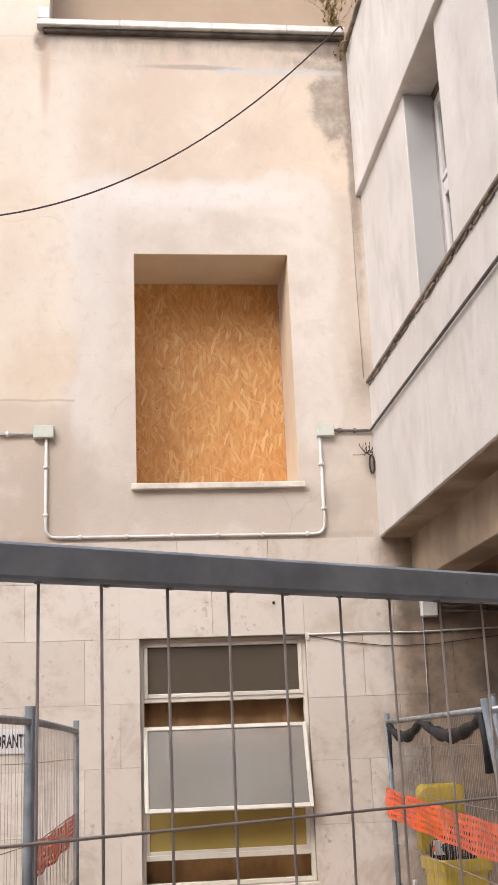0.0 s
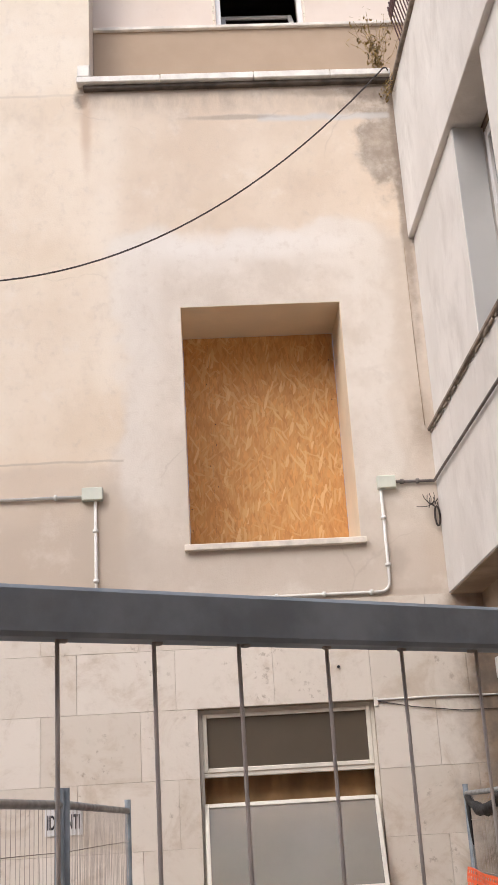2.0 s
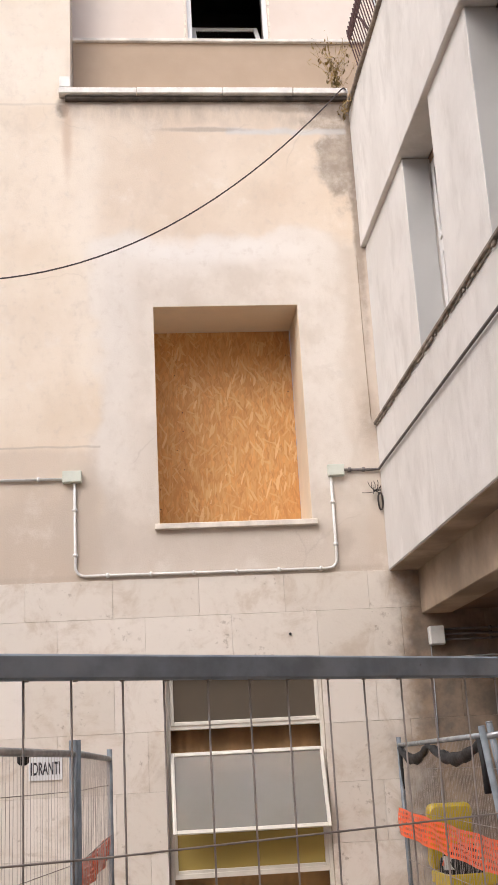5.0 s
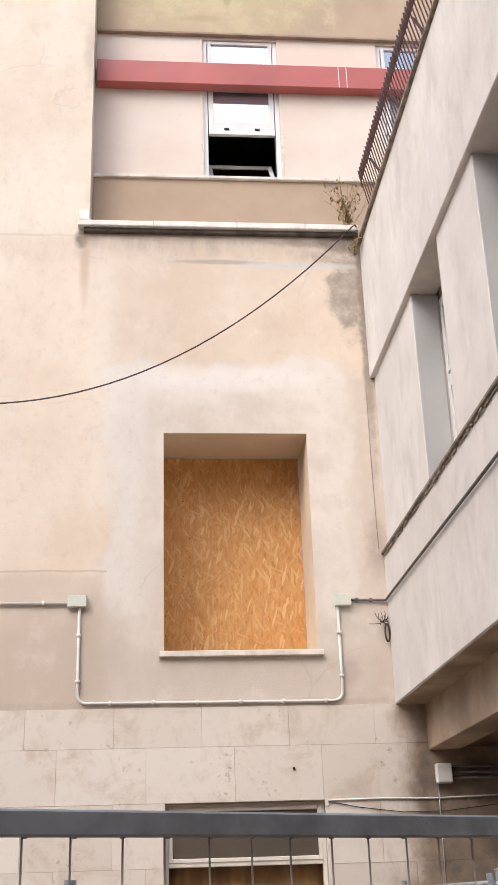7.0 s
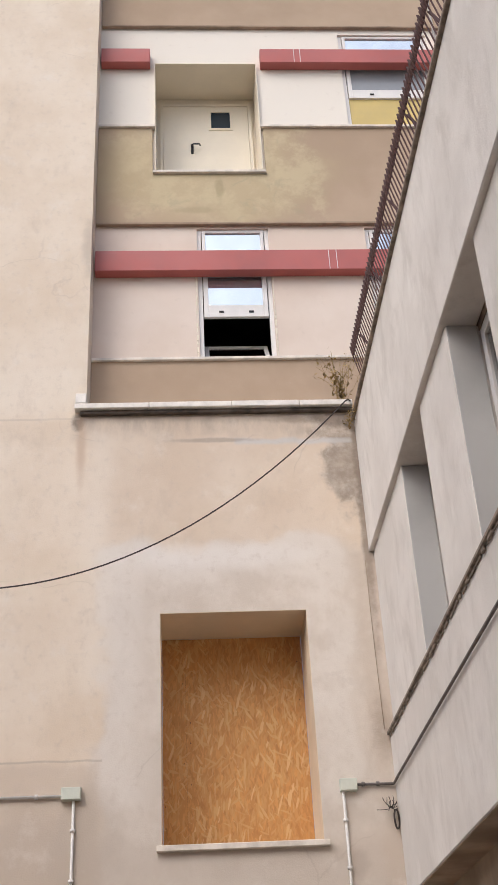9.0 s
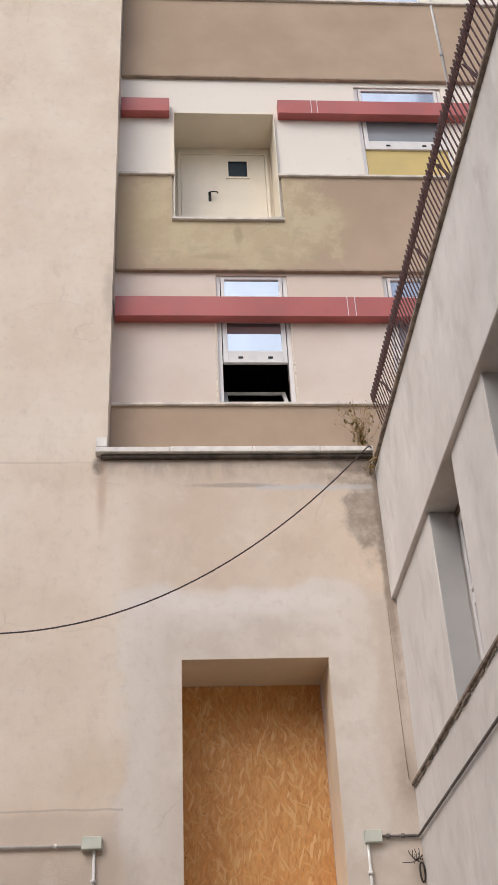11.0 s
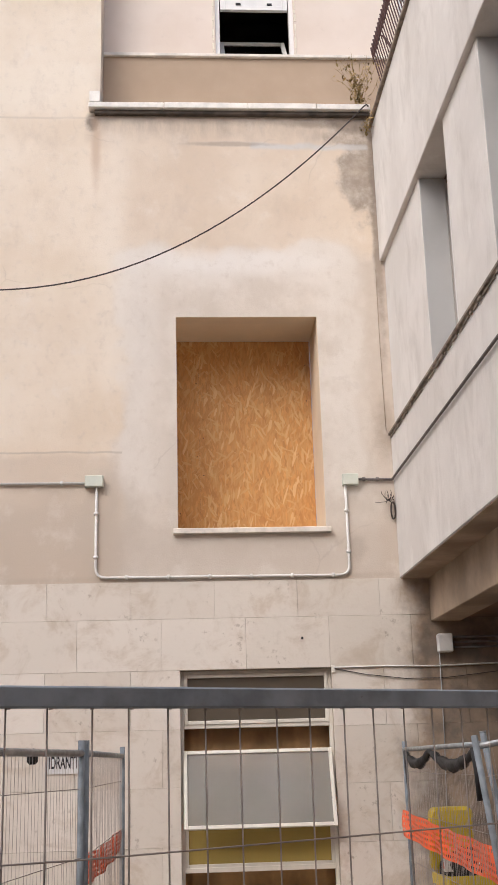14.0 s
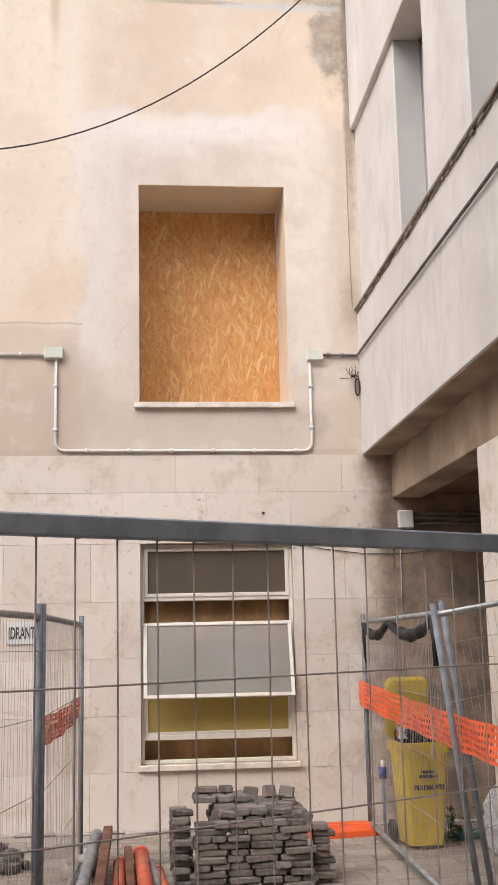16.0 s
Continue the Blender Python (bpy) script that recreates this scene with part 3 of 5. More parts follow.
# door in its niche
nx0, nx1, nz0, nz1 = NICHE
ny = UP_Y + 0.60
bm = bmesh.new()
box(bm, nx0 - 0.05, nx1 + 0.05, ny + 0.02, ny + 0.1, nz0 - 0.05, nz1 + 0.05)
solid("niche_back", bm, CREAM, "cream painted back of the door niche", "wall", "structure")
bm = bmesh.new()
for a, b, c, d in ((nx0 + 0.001, nx0 + 0.012, nz0, nz1), (nx1 - 0.012, nx1 - 0.001, nz0, nz1), (nx0 + 0.012, nx1 - 0.012, nz1 - 0.012, nz1 - 0.001)):
    box(bm, a, b, UP_Y - 0.048, ny + 0.02, c, d)
solid("niche_lining", bm, CREAM, "cream painted lining of the door niche", "trim", "structure")
solid("niche_sill", box(bmesh.new(), nx0 - 0.03, nx1 + 0.03, UP_Y - 0.09, ny + 0.02, nz0 - 0.045, nz0 - 0.002, 0.004), MARBLE, "pale stone threshold of the door niche", "sill", "structure")
door = base("door_1", "cream steel door with small square window in a niche", "door", (nx0 + 0.06, ny - 0.03, nz0), kind="structure")
w = nx1 - nx0 - 0.12
bm = frame_bm(w, 2.02, 0.05, 0.05)
part("door_frame", bm, CREAM, door)
wx, wz = 0.74, 1.48
leaf = slab_wall([0.055, wx, wx + 0.32, w - 0.055], [0.01, wz, wz + 0.37, 1.965], lambda x, z: not (wx < x < wx + 0.32 and wz < z < wz + 0.37), 0.03, lambda u, v, d: (u, 0.015 + d, v))
lf = part("leaf", leaf, CREAM, door)
part("vision_frame", frame_bm(0.36, 0.41, 0.04, 0.02, x=wx - 0.02, z=wz - 0.02, y=0.0), CREAM, lf)
part("pane", pane(wx, wx + 0.32, wz, wz + 0.37, 0.03), GLASS_BLUE, lf)
part("escutcheon", box(bmesh.new(), 0.45, 0.49, 0.0, 0.015, 0.98, 1.17, 0.006), BLACK, lf, "black handle plate")
part("door_handle", tube(bmesh.new(), [(0.47, 0.01, 1.11), (0.47, -0.05, 1.11), (0.49, -0.06, 1.11), (0.575, -0.06, 1.11), (0.585, -0.06, 1.08)], 0.011), BLACK, lf, "black lever handle")

# downpipe on the upper storeys
pipe = base("downpipe", "thin grey downpipe clipped to the upper facade", "pipe", (4.32, UP_Y - 0.05, 15.3))
part("pipe", tube(bmesh.new(), [(0, 0, 0), (0, 0, 5.5)], 0.02, 10), PVC, pipe)
for z in (1.2, 2.9, 4.6):
    part("clip", box(bmesh.new(), -0.028, 0.028, -0.028, 0.05, z, z + 0.025, 0.004), GREYTUBE, pipe)

# ---------------------------------------------------------------- the wing
WY = -15.0
solid("wall_wing_lower", box(bmesh.new(), WING_X, WING_X + 0.28, WY, -0.001, STONE_TOP - 0.004, 5.0, 0.008), WING, "weathered white plaster wall of the side wing", "wall", "structure")
solid("wall_wing_upper", box(bmesh.new(), WING_X, WING_X + 0.30, WY, -0.001, 6.98, 8.62, 0.008), WING, "weathered white plaster parapet of the side wing", "wall", "structure")
bays = [(-1.80 - 2.12 * k, -2.80 - 2.12 * k) for k in range(6)]
wing_mid = base("wall_wing_middle", "white plaster piers between the wing's windows", "wall", (WING_X + 0.05, 0, 5.0), kind="structure")
edges = [-0.001] + [v for b in bays for v in b] + [WY]
for a, b in zip(edges[::2], edges[1::2]):
    part("wall_pier", box(bmesh.new(), 0, 0.40, b, a, 0.052, 1.978, 0.006), WING, wing_mid)
solid("ceiling_wing", box(bmesh.new(), WING_X + 0.31, 6.5, WY, -0.001, 6.932, 7.1), CONCRETE, "plain ceiling slab of the side wing", "ceiling", "structure")
solid("roof_wing", box(bmesh.new(), WING_X + 0.32, 6.5, WY, -0.001, 8.2, 8.4), CONCRETE2, "flat roof terrace of the side wing", "roof", "structure")
solid("floor_wing", box(bmesh.new(), WING_X + 0.30, 6.5, WY, -0.001, 4.6, 4.8), CONCRETE, "plain floor slab of the side wing", "floor", "structure")
solid("wall_wing_back", box(bmesh.new(), 6.5, 6.7, WY, 0, 0, 8.6), WING, "plain rear wall of the wing", "wall", "structure")
bm = box(bmesh.new(), WING_X - 0.03, WING_X + 0.30, WY, -0.02, 5.002, 5.035, 0.006)
solid("string_course", bm, DIRTY, "weathered dark ledge along the wing", "ledge", "structure")
bm = bmesh.new()
rng = random.Random(9)
y = -0.05
while y > -13:
    l = rng.uniform(0.04, 0.18)
    box(bm, WING_X - 0.008 - rng.uniform(0, 0.016), WING_X - 0.002, y - l, y, 4.978 - rng.uniform(0, 0.010), 5.001, 0.003)
    y -= l + rng.uniform(0.0, 0.07)
solid("ledge_crust", bm, DIRTY, "crumbling mortar crust under the wing ledge", "trim", "structure")
bm = bmesh.new()
y = -0.02
while y > WY:
    l = rng.uniform(0.6, 1.1)
    box(bm, WING_X - 0.035, WING_X + 0.33, y - l + 0.004, y, 8.622, 8.66 + rng.uniform(-0.004, 0.004), 0.005)
    y -= l
solid("parapet_coping", bm, DIRTY, "weathered brown coping on the wing parapet", "coping", "structure")


def wing_window(n, y0):
    ob = base("window_%d" % n, "white framed window set deep in the wing wall", "window", (WING_X + 0.31, y0 - 0.98, 5.06), kind="structure")
    bm = bmesh.new()
    for a, b, c, d in ((0, 0.06, 0, 1.86), (0.90, 0.96, 0, 1.86), (0.06, 0.90, 0, 0.06), (0.06, 0.90, 1.80, 1.86), (0.06, 0.90, 0.98, 1.06)):
        box(bm, 0, 0.06, a, b, c, d, 0.004)
    part("window_frame", bm, FRAME2, ob)
    for z0, z1 in ((0.07, 0.97), (1.07, 1.79)):
        bm = bmesh.new()
        for a, b, c, d in ((0.065, 0.115, z0, z1), (0.845, 0.895, z0, z1), (0.115, 0.845, z0, z0 + 0.05), (0.115, 0.845, z1 - 0.05, z1)):
            box(bm, -0.012, 0.04, a, b, c, d, 0.004)
        sash = part("sash", bm, FRAME2, ob)
        part("pane", box(bmesh.new(), 0.012, 0.018, 0.11, 0.85, z0 + 0.045, z1 - 0.045), GLASS_DARK, sash)
    part("latch", box(bmesh.new(), -0.03, -0.012, 0.83, 0.86, 0.1, 0.2, 0.004), BLACK, ob, "dark latch")
    # added lining that carries the grey paint and the recess shade
    part("jamb", box(bmesh.new(), -0.252, -0.014, 0.969, 0.978, 0.0, 1.915, 0.002), JAMB_SHADE, ob, "smooth grey painted jamb, darkened for recess shade")
    return ob


for k, (a, b) in enumerate(bays):
    wing_window(10 + k, a)

# overhang, beam, passage under the wing
BEAM_X, BEAM_Z = 2.655, 3.09
# underside painted nearly black for the shade below the overhang
solid("soffit", box(bmesh.new(), WING_X + 0.005, BEAM_X + 0.3, WY, -0.001, STONE_TOP + 0.002, STONE_TOP + 0.003 + 0.2), SHADECONC, "concrete underside of the wing overhang, darkened for shade", "soffit", "structure")
solid("soffit", box(bmesh.new(), WING_X + 0.012, WING_X + 0.284, WY, -0.002, STONE_TOP - 0.013, STONE_TOP - 0.0045), CONCRETE, "brown concrete underside of the wing wall", "soffit", "structure")
solid("edge_beam", box(bmesh.new(), BEAM_X, BEAM_X + 0.30, WY, -0.004, BEAM_Z, STONE_TOP, 0.008), TAN, "stained tan concrete beam over the passage", "beam", "structure")
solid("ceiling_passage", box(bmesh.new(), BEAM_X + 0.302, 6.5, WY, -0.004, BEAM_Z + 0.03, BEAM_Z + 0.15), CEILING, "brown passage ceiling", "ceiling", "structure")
bm = bmesh.new()
box(bm, BEAM_X - 0.004, BEAM_X + 0.55, -3.75, -3.0, 0, BEAM_Z - 0.002, 0.01)
pier = solid("pier", bm, CONCRETE2, "pale travertine-clad pier at the passage edge", "pier", "structure")
# two unseen walls, added so light enters only between facade and pier
solid("wall_passage_end", box(bmesh.new(), 4.6, 4.8, WY, -0.004, 0, BEAM_Z), CONCRETE, "unseen end wall added to keep the passage dark", "wall", "structure")
solid("wall_passage_near", box(bmesh.new(), BEAM_X + 0.03, BEAM_X + 0.25, WY, -3.75, 0, BEAM_Z - 0.002), CONCRETE, "plain unseen wall added to keep light out of the passage", "wall", "structure")

# railing on the wing's roof
rail = base("railing", "dark red-brown steel railing leaning out over the wing parapet", "railing", m=Matrix.Translation((WING_X + 0.235, -0.08, 8.658)) @ Matrix.Rotation(radians(-12.4), 4, 'Y'))
L = 12.6
part("top_rail", box(bmesh.new(), -0.004, 0.004, -L, 0, 0.805, 0.895, 0.002), RAIL, rail, "flat steel top rail")
part("bottom_rail", box(bmesh.new(), -0.012, 0.012, -L, 0, 0.08, 0.10, 0.003), RAIL, rail)
bar_me = data("baluster", box(bmesh.new(), -0.016, -0.005, -0.005, 0.005, 0.0, 0.905), RAIL)
fin_me = data("top_fin", box(bmesh.new(), -0.026, -0.004, -0.004, 0.004, 0.79, 0.912), RAIL)
for k in range(168):
    part("baluster", bar_me, RAIL, rail).location = (0, -0.05 - k * 0.075, 0)
    part("top_fin", fin_me, RAIL, rail).location = (0, -0.085 - k * 0.075, 0)
bm = bmesh.new()
for k in range(8):
    z0, z1 = 0.805 * k / 8, 0.805 * (k + 1) / 8
    x0, x1 = (0.01 + 0.085 * math.sin(math.pi * (k + d) / 8) for d in (0, 1))
    vs = [bm.verts.new((x + dx, dy, z)) for x, z in ((x0, z0), (x1, z1)) for dx, dy in ((0, -0.005), (0.03, -0.005), (0.03, 0.005), (0, 0.005))]
    for i in range(4):
        bm.faces.new((vs[i], vs[(i + 1) % 4], vs[4 + (i + 1) % 4], vs[4 + i]))
bmesh.ops.remove_doubles(bm, verts=bm.verts[:], dist=0.0001)
post_me = data("railing_post", bm, RAIL)
for k in range(12):
    part("railing_post", post_me, RAIL, rail).location = (0, -0.45 - k * 1.08, 0)

# ---------------------------------------------------------------- boarded window
x0, x1, z0, z1 = OPEN
board = base("osb_boarding", "orange-brown OSB sheets closing the window opening", "boarding", (x0, 0.72, z0))
part("board", box(bmesh.new(), 0.006, 0.2478, 0.0, 0.018, 0.0, z1 - z0 - 0.008), OSB, board)
# dark backing added so the gap between the sheets looks unlit
part("batten", box(bmesh.new(), 0.2, 0.3, 0.0205, 0.045, 0.0, z1 - z0 - 0.004), RUST, board, "dark strip added behind the board joint")
part("board", box(bmesh.new(), 0.249, x1 - x0 - 0.006, 0.002, 0.020, 0.0, z1 - z0 - 0.008), OSB, board)
rng = random.Random(2)
screw = data("screw", tube(bmesh.new(), [(0, -0.004, 0), (0, 0.002, 0)], 0.006, 6), BLACK)
for k in range(10):
    o = part("screw", screw, BLACK, board)
    o.location = (rng.choice((0.03, 0.22, 0.29, 0.9, 1.44)), 0, 0.1 + 0.21 * k)
bm = bmesh.new()
box(bm, x0, x0 + 0.004, 0.001, 0.718, z0, z1 - 0.005)
box(bm, x1 - 0.004, x1, 0.001, 0.718, z0, z1 - 0.005)
box(bm, x0, x1, 0.001, 0.718, z1 - 0.004, z1)
solid("window_reveal", bm, REVEAL, "cream rendered reveals of the boarded opening", "reveal", "structure")
solid("window_sill", box(bmesh.new(), x0 - 0.045, x1 + 0.045, -0.055, 0.715, z0 - 0.06, z0 - 0.004, 0.006), MARBLE, "pale stone sill under the boarded window", "sill", "structure")

# ---------------------------------------------------------------- ground-floor window
x0, x1, z0, z1 = GWIN
gw = base("window_1", "ivory steel window, middle sash tilted out, frosted panes", "window", (x0, 0.07, z0), kind="structure")
W, Hh = x1 - x0, z1 - z0
bm = frame_bm(W, Hh, 0.034, 0.07)
for z in (0.215, 1.515):
    box(bm, 0.034, W - 0.034, 0, 0.07, z, z + 0.045, 0.004)
part("window_frame", bm, FRAME, gw)
inn = part("top_sash", frame_bm(W - 0.068, 0.475, 0.036, 0.045, x=0.034, z=1.553, y=-0.01), FRAME, gw)
part("pane", pane(0.06, W - 0.06, 1.58, 2.0, 0.01), GLASS_SMOKE, inn, "brown frosted pane")
low = part("lower_sash", frame_bm(W - 0.068, 0.75, 0.034, 0.04, x=0.034, z=0.255, y=0.012), FRAME, gw)
part("pane", pane(0.06, W - 0.06, 0.28, 0.98, 0.03), OCHRE, low, "ochre yellow lower panel")
til = part("tilted_sash", frame_bm(W - 0.05, 0.735, 0.035, 0.035), FRAME, gw)
til.matrix_basis = pose(0.025, -0.23, 0.612, -17.5, 0, 0)
part("pane", pane(0.03, W - 0.08, 0.03, 0.705, 0.012), GLASS_FROST, til, "grey frosted pane")
for s in (0.04, W - 0.04):
    part("stay", tube(bmesh.new(), [(s, -0.10, 0.98), (s, 0.03, 1.05)], 0.006, 6), GREYTUBE, gw)
solid("window_sill", box(bmesh.new(), x0 - 0.03, x1 + 0.02, -0.055, 0.2, z0 - 0.055, z0 - 0.003, 0.005), MARBLE, "pale stone sill of the ground-floor window", "sill", "structure")
bm = bmesh.new()
box(bm, x0 - 0.4, x1 + 0.4, 2.6, 2.7, -0.2, 3.0)
box(bm, x0 - 0.5, x0 - 0.4, 0.75, 2.6, -0.2, 3.0)
box(bm, x1 + 0.4, x1 + 0.5, 0.75, 2.6, -0.2, 3.0)
box(bm, x0 - 0.4, x1 + 0.4, 0.75, 2.6, 3.0, 3.1)
box(bm, x0 - 0.4, x1 + 0.4, 0.75, 2.6, -0.3, -0.2)
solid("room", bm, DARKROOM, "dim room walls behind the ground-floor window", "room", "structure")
bm = bmesh.new()
n = 90
cols = [(x0 - 0.05 + (W + 0.1) * k / n, 0.25 + 0.010 * math.sin(k * 0.45) + 0.004 * math.sin(k * 1.3)) for k in range(n + 1)]
lo = [bm.verts.new((x, y, z0 + 0.02)) for x, y in cols]
hi = [bm.verts.new((x, y, z1 + 0.1)) for x, y in cols]
for k in range(n):
    bm.faces.new((lo[k], lo[k + 1], hi[k + 1], hi[k])).smooth = True
ob = solid("curtain", bm, CURTAIN, "brown folded curtain behind the window", "curtain")
ob.modifiers.new("thickness", 'SOLIDIFY').thickness = 0.004

# ---------------------------------------------------------------- conduit and boxes on the facade
def junction_box(x, z, w, h):
    ob = base("junction_box", "pale green plastic junction box on the plaster wall", "junction box", (x, 0, z), "junction boxes")
    part("box_body", box(bmesh.new(), 0, w, -0.055, 0.0, 0, h, 0.006), BOXGREEN, ob)
    part("box_lid", box(bmesh.new(), 0.004, w - 0.004, -0.068, -0.056, 0.004, h - 0.004, 0.004), BOXGREEN, ob)
    return ob


junction_box(-0.77, 4.49, 0.185, 0.12)
junction_box(1.835, 4.48, 0.165, 0.12)


def conduit(pts, clips, label, r=0.014, mat=PVC):
    ob = base("conduit", label, "conduit", pts[0])
    part("pipe", tube(bmesh.new(), [Vector(p) - Vector(pts[0]) for p in pts], r, 10), mat, ob)
    for p, along in clips:
        bm = bmesh.new()
        c = Vector(p) - Vector(pts[0])
        d = Vector((0.014, 0, 0)) if along == 'x' else Vector((0, 0, 0.014))
        tube(bm, [c - d, c + d], r * 1.75, 10)
        box(bm, c.x - 0.008, c.x + 0.008, c.y, -pts[0][1] - 0.0, c.z - 0.008, c.z + 0.008)
        part("clip", bm, mat, ob)
    return ob


def bend(a, b, r, corner):
    return [tuple(Vector(corner) + r * ((Vector(a) - Vector(corner)).normalized() * (1 - math.sin(t)) + (Vector(b) - Vector(corner)).normalized() * (1 - math.cos(t)))) for t in (k * math.pi / 10 for k in range(1, 5))]


Y = -0.022
a, c1, c2, b = (-0.655, Y, 4.49), (-0.655, Y, 3.575), (1.865, Y, 3.565), (1.865, Y, 4.48)
pts = [a, (-0.655, Y, 3.68)] + bend(a, c2, 0.09, c1) + [(-0.55, Y, 3.575), (1.76, Y, 3.565)] + bend(c1, b, 0.09, c2) + [(1.865, Y, 3.67), b]
clips = [((-0.655, Y, z), 'z') for z in (3.78, 4.22)] + [((1.865, Y, z), 'z') for z in (3.80, 4.22)] + [((-0.35 + 0.41 * k, Y, 3.574 - 0.0016 * k), 'x') for k in range(6)]
conduit(pts, clips, "light grey plastic conduit looping under the boarded window")
conduit([(-0.77, Y, 4.535), (-8.5, Y, 4.56)], [((-1.0 - 0.75 * k, Y, 4.536 + 0.0024 * k), 'x') for k in range(8)], "grey conduit running along the plaster wall")
conduit([(2.0, Y, 4.545), (2.33, Y, 4.54), (2.348, Y, 4.54), (2.348, -0.06, 4.535), (2.348, -0.3, 4.54), (2.348, -13.0, 4.56)],
        [((2.06, Y, 4.545), 'x'), ((2.2, Y, 4.543), 'x')], "dark conduit running round the corner along the wing", 0.013, DUCT)
# thin earth wire down the corner
wire = base("earth_wire", "thin brown wire down the facade corner", "wire", (2.27, -0.006, 5.1))
part("strand", tube(bmesh.new(), [(0.055, 0, -0.03), (0.05, 0, 0.3), (0.046, 0, 1.0), (0.05, 0, 1.78)], 0.0028, 5), TAN, wire)
# cable slung across the facade
cab = base("slung_cable", "thin black cable sagging across the facade", "cable", (2.24, -0.33, 8.70))
pts = []
for k in range(33):
    s = k / 32
    x = 2.24 - 5.6 * s
    u = (x + 1.75) / 4.0
    pts.append((x - 2.24, 0.0, 6.505 + 2.19 * abs(u) ** 2.05 - 8.70))
part("strand", tube(bmesh.new(), [(0.12, 0.3, 0.16), (0.06, 0.15, 0.1)] + pts, 0.008, 6), CABLE, cab)
# wire tangle at the corner
tan = base("wire_tangle", "tangle of cut cable ends at the wall corner", "cable", (2.30, -0.02, 4.25))
rng = random.Random(5)
for k in range(15):
    p, v, pts = Vector((rng.uniform(-0.03, 0.03), -0.01, 0.07)), Vector((rng.uniform(-1, 1), -0.4, rng.uniform(-0.6, 0.7))), []
    for j in range(7):
        pts.append(tuple(p))
        p = p + v * 0.018
        v += Vector((rng.uniform(-0.5, 0.5), rng.uniform(-0.1, 0.1), -0.4 if k < 5 else 0.1))
        p.y, p.x = min(p.y, -0.004), min(p.x, 0.05)
    part("strand", tube(bmesh.new(), pts, 0.0034, 5), CABLE, tan)
part("loop", tube(bmesh.new(), [(0.04 + 0.022 * math.cos(t), -0.02, -0.04 + 0.09 * math.sin(t)) for t in (k * 0.5 for k in range(14))], 0.009, 6), CABLE, tan)

ob = base("anchor_plug", "small dark anchor plug in the stone wall", "plug", (1.363, -0.012, 2.95))
part("plug_body", tube(bmesh.new(), [(0, -0.012, 0), (0, 0.01, 0)], 0.013, 8), BLACK, ob)

# passage fittings: box and pipes
ob = base("junction_box", "light grey junction box in the passage", "junction box", (2.69, -0.016, 2.78), "junction boxes")
part("box_body", box(bmesh.new(), 0, 0.15, -0.08, 0, 0, 0.18, 0.012), PVC, ob)
part("box_lid", box(bmesh.new(), 0.006, 0.144, -0.092, -0.081, 0.006, 0.174, 0.008), PVC, ob)
for z in (2.83, 2.88, 2.93):
    conduit([(2.84, -0.04, z), (4.6, -0.04, z)], [((3.3, -0.04, z), 'x'), ((4.0, -0.04, z), 'x')], "grey conduit on the passage wall", 0.011, DUCT)
conduit([(2.71, -0.03, 2.78), (2.70, -0.03, 2.0), (2.66, -0.03, 1.0), (2.66, -0.03, 0.0)], [], "thin grey cable down the passage wall", 0.005, GREYTUBE)
ob = base("facade_cable", "thin pale cable clipped above the window and into the passage", "cable", (1.66, -0.022, 2.66))
part("strand", tube(bmesh.new(), [(0, 0, 0), (0.5, 0, 0.004), (1.0, 0, -0.006), (1.6, -0.01, 0.01), (2.9, -0.01, 0.02)], 0.008, 6), PVC, ob)
part("slack_strand", tube(bmesh.new(), [(0, 0, -0.01), (0.3, 0, -0.07), (0.7, 0, -0.12), (1.1, 0, -0.12), (1.6, 0, -0.07), (2.6, 0, 0.0)], 0.004, 5), CABLE, ob)
part("bracket", box(bmesh.new(), -0.025, 0.01, -0.004, 0.012, -0.05, 0.02, 0.003), FRAME, ob)

# ---------------------------------------------------------------- fences
def fence_panel(name, m, length, label, z_top=1.94, step=0.042, rows=(0.12, 0.52, 0.92, 1.32, 1.68), r_post=0.021, group="fence panels", right_post=True):
    """A site fence panel along local x, from 0 to length."""
    ob = base(name, label, "fence", m=m, group=group)
    part("post", tube(bmesh.new(), [(0, 0, 0.02), (0, 0, z_top)], r_post, 10), STEEL, ob)
    if right_post:
        part("post", tube(bmesh.new(), [(length, 0, 0.02), (length, 0, z_top)], r_post, 10), STEEL, ob)
    part("top_rail", tube(bmesh.new(), [(0, 0, z_top - 0.07), (length, 0, z_top - 0.07)], 0.019, 10), GREYTUBE, ob)
    part("bottom_rail", tube(bmesh.new(), [(0, 0, 0.10), (length, 0, 0.10)], 0.019, 10), GREYTUBE, ob)
    bm = bmesh.new()
    rng = random.Random(int(length * 100))
    x = step
    while x < length - 0.02:
        b = rng.uniform(-0.006, 0.006)
        tube(bm, [(x, 0, 0.1), (x + b, rng.uniform(-0.006, 0.006), 1.0), (x, 0, z_top - 0.07)], 0.0013, 4, False)
        x += step
    for z in rows:
        tube(bm, [(0, -0.004, z), (length / 2, -0.004, z + rng.uniform(-0.01, 0.01)), (length, -0.004, z)], 0.0024, 4, False)
    part("wire_mesh", bm, WIRE, ob, "fine welded wire mesh")
    return ob


def run(p, q, lean=0.0):
    d = Vector((q[0] - p[0], q[1] - p[1]))
    return Matrix.Translation((p[0], p[1], 0)) @ Matrix.Rotation(math.atan2(d.y, d.x), 4, 'Z') @ Matrix.Rotation(lean, 4, 'X'), d.length


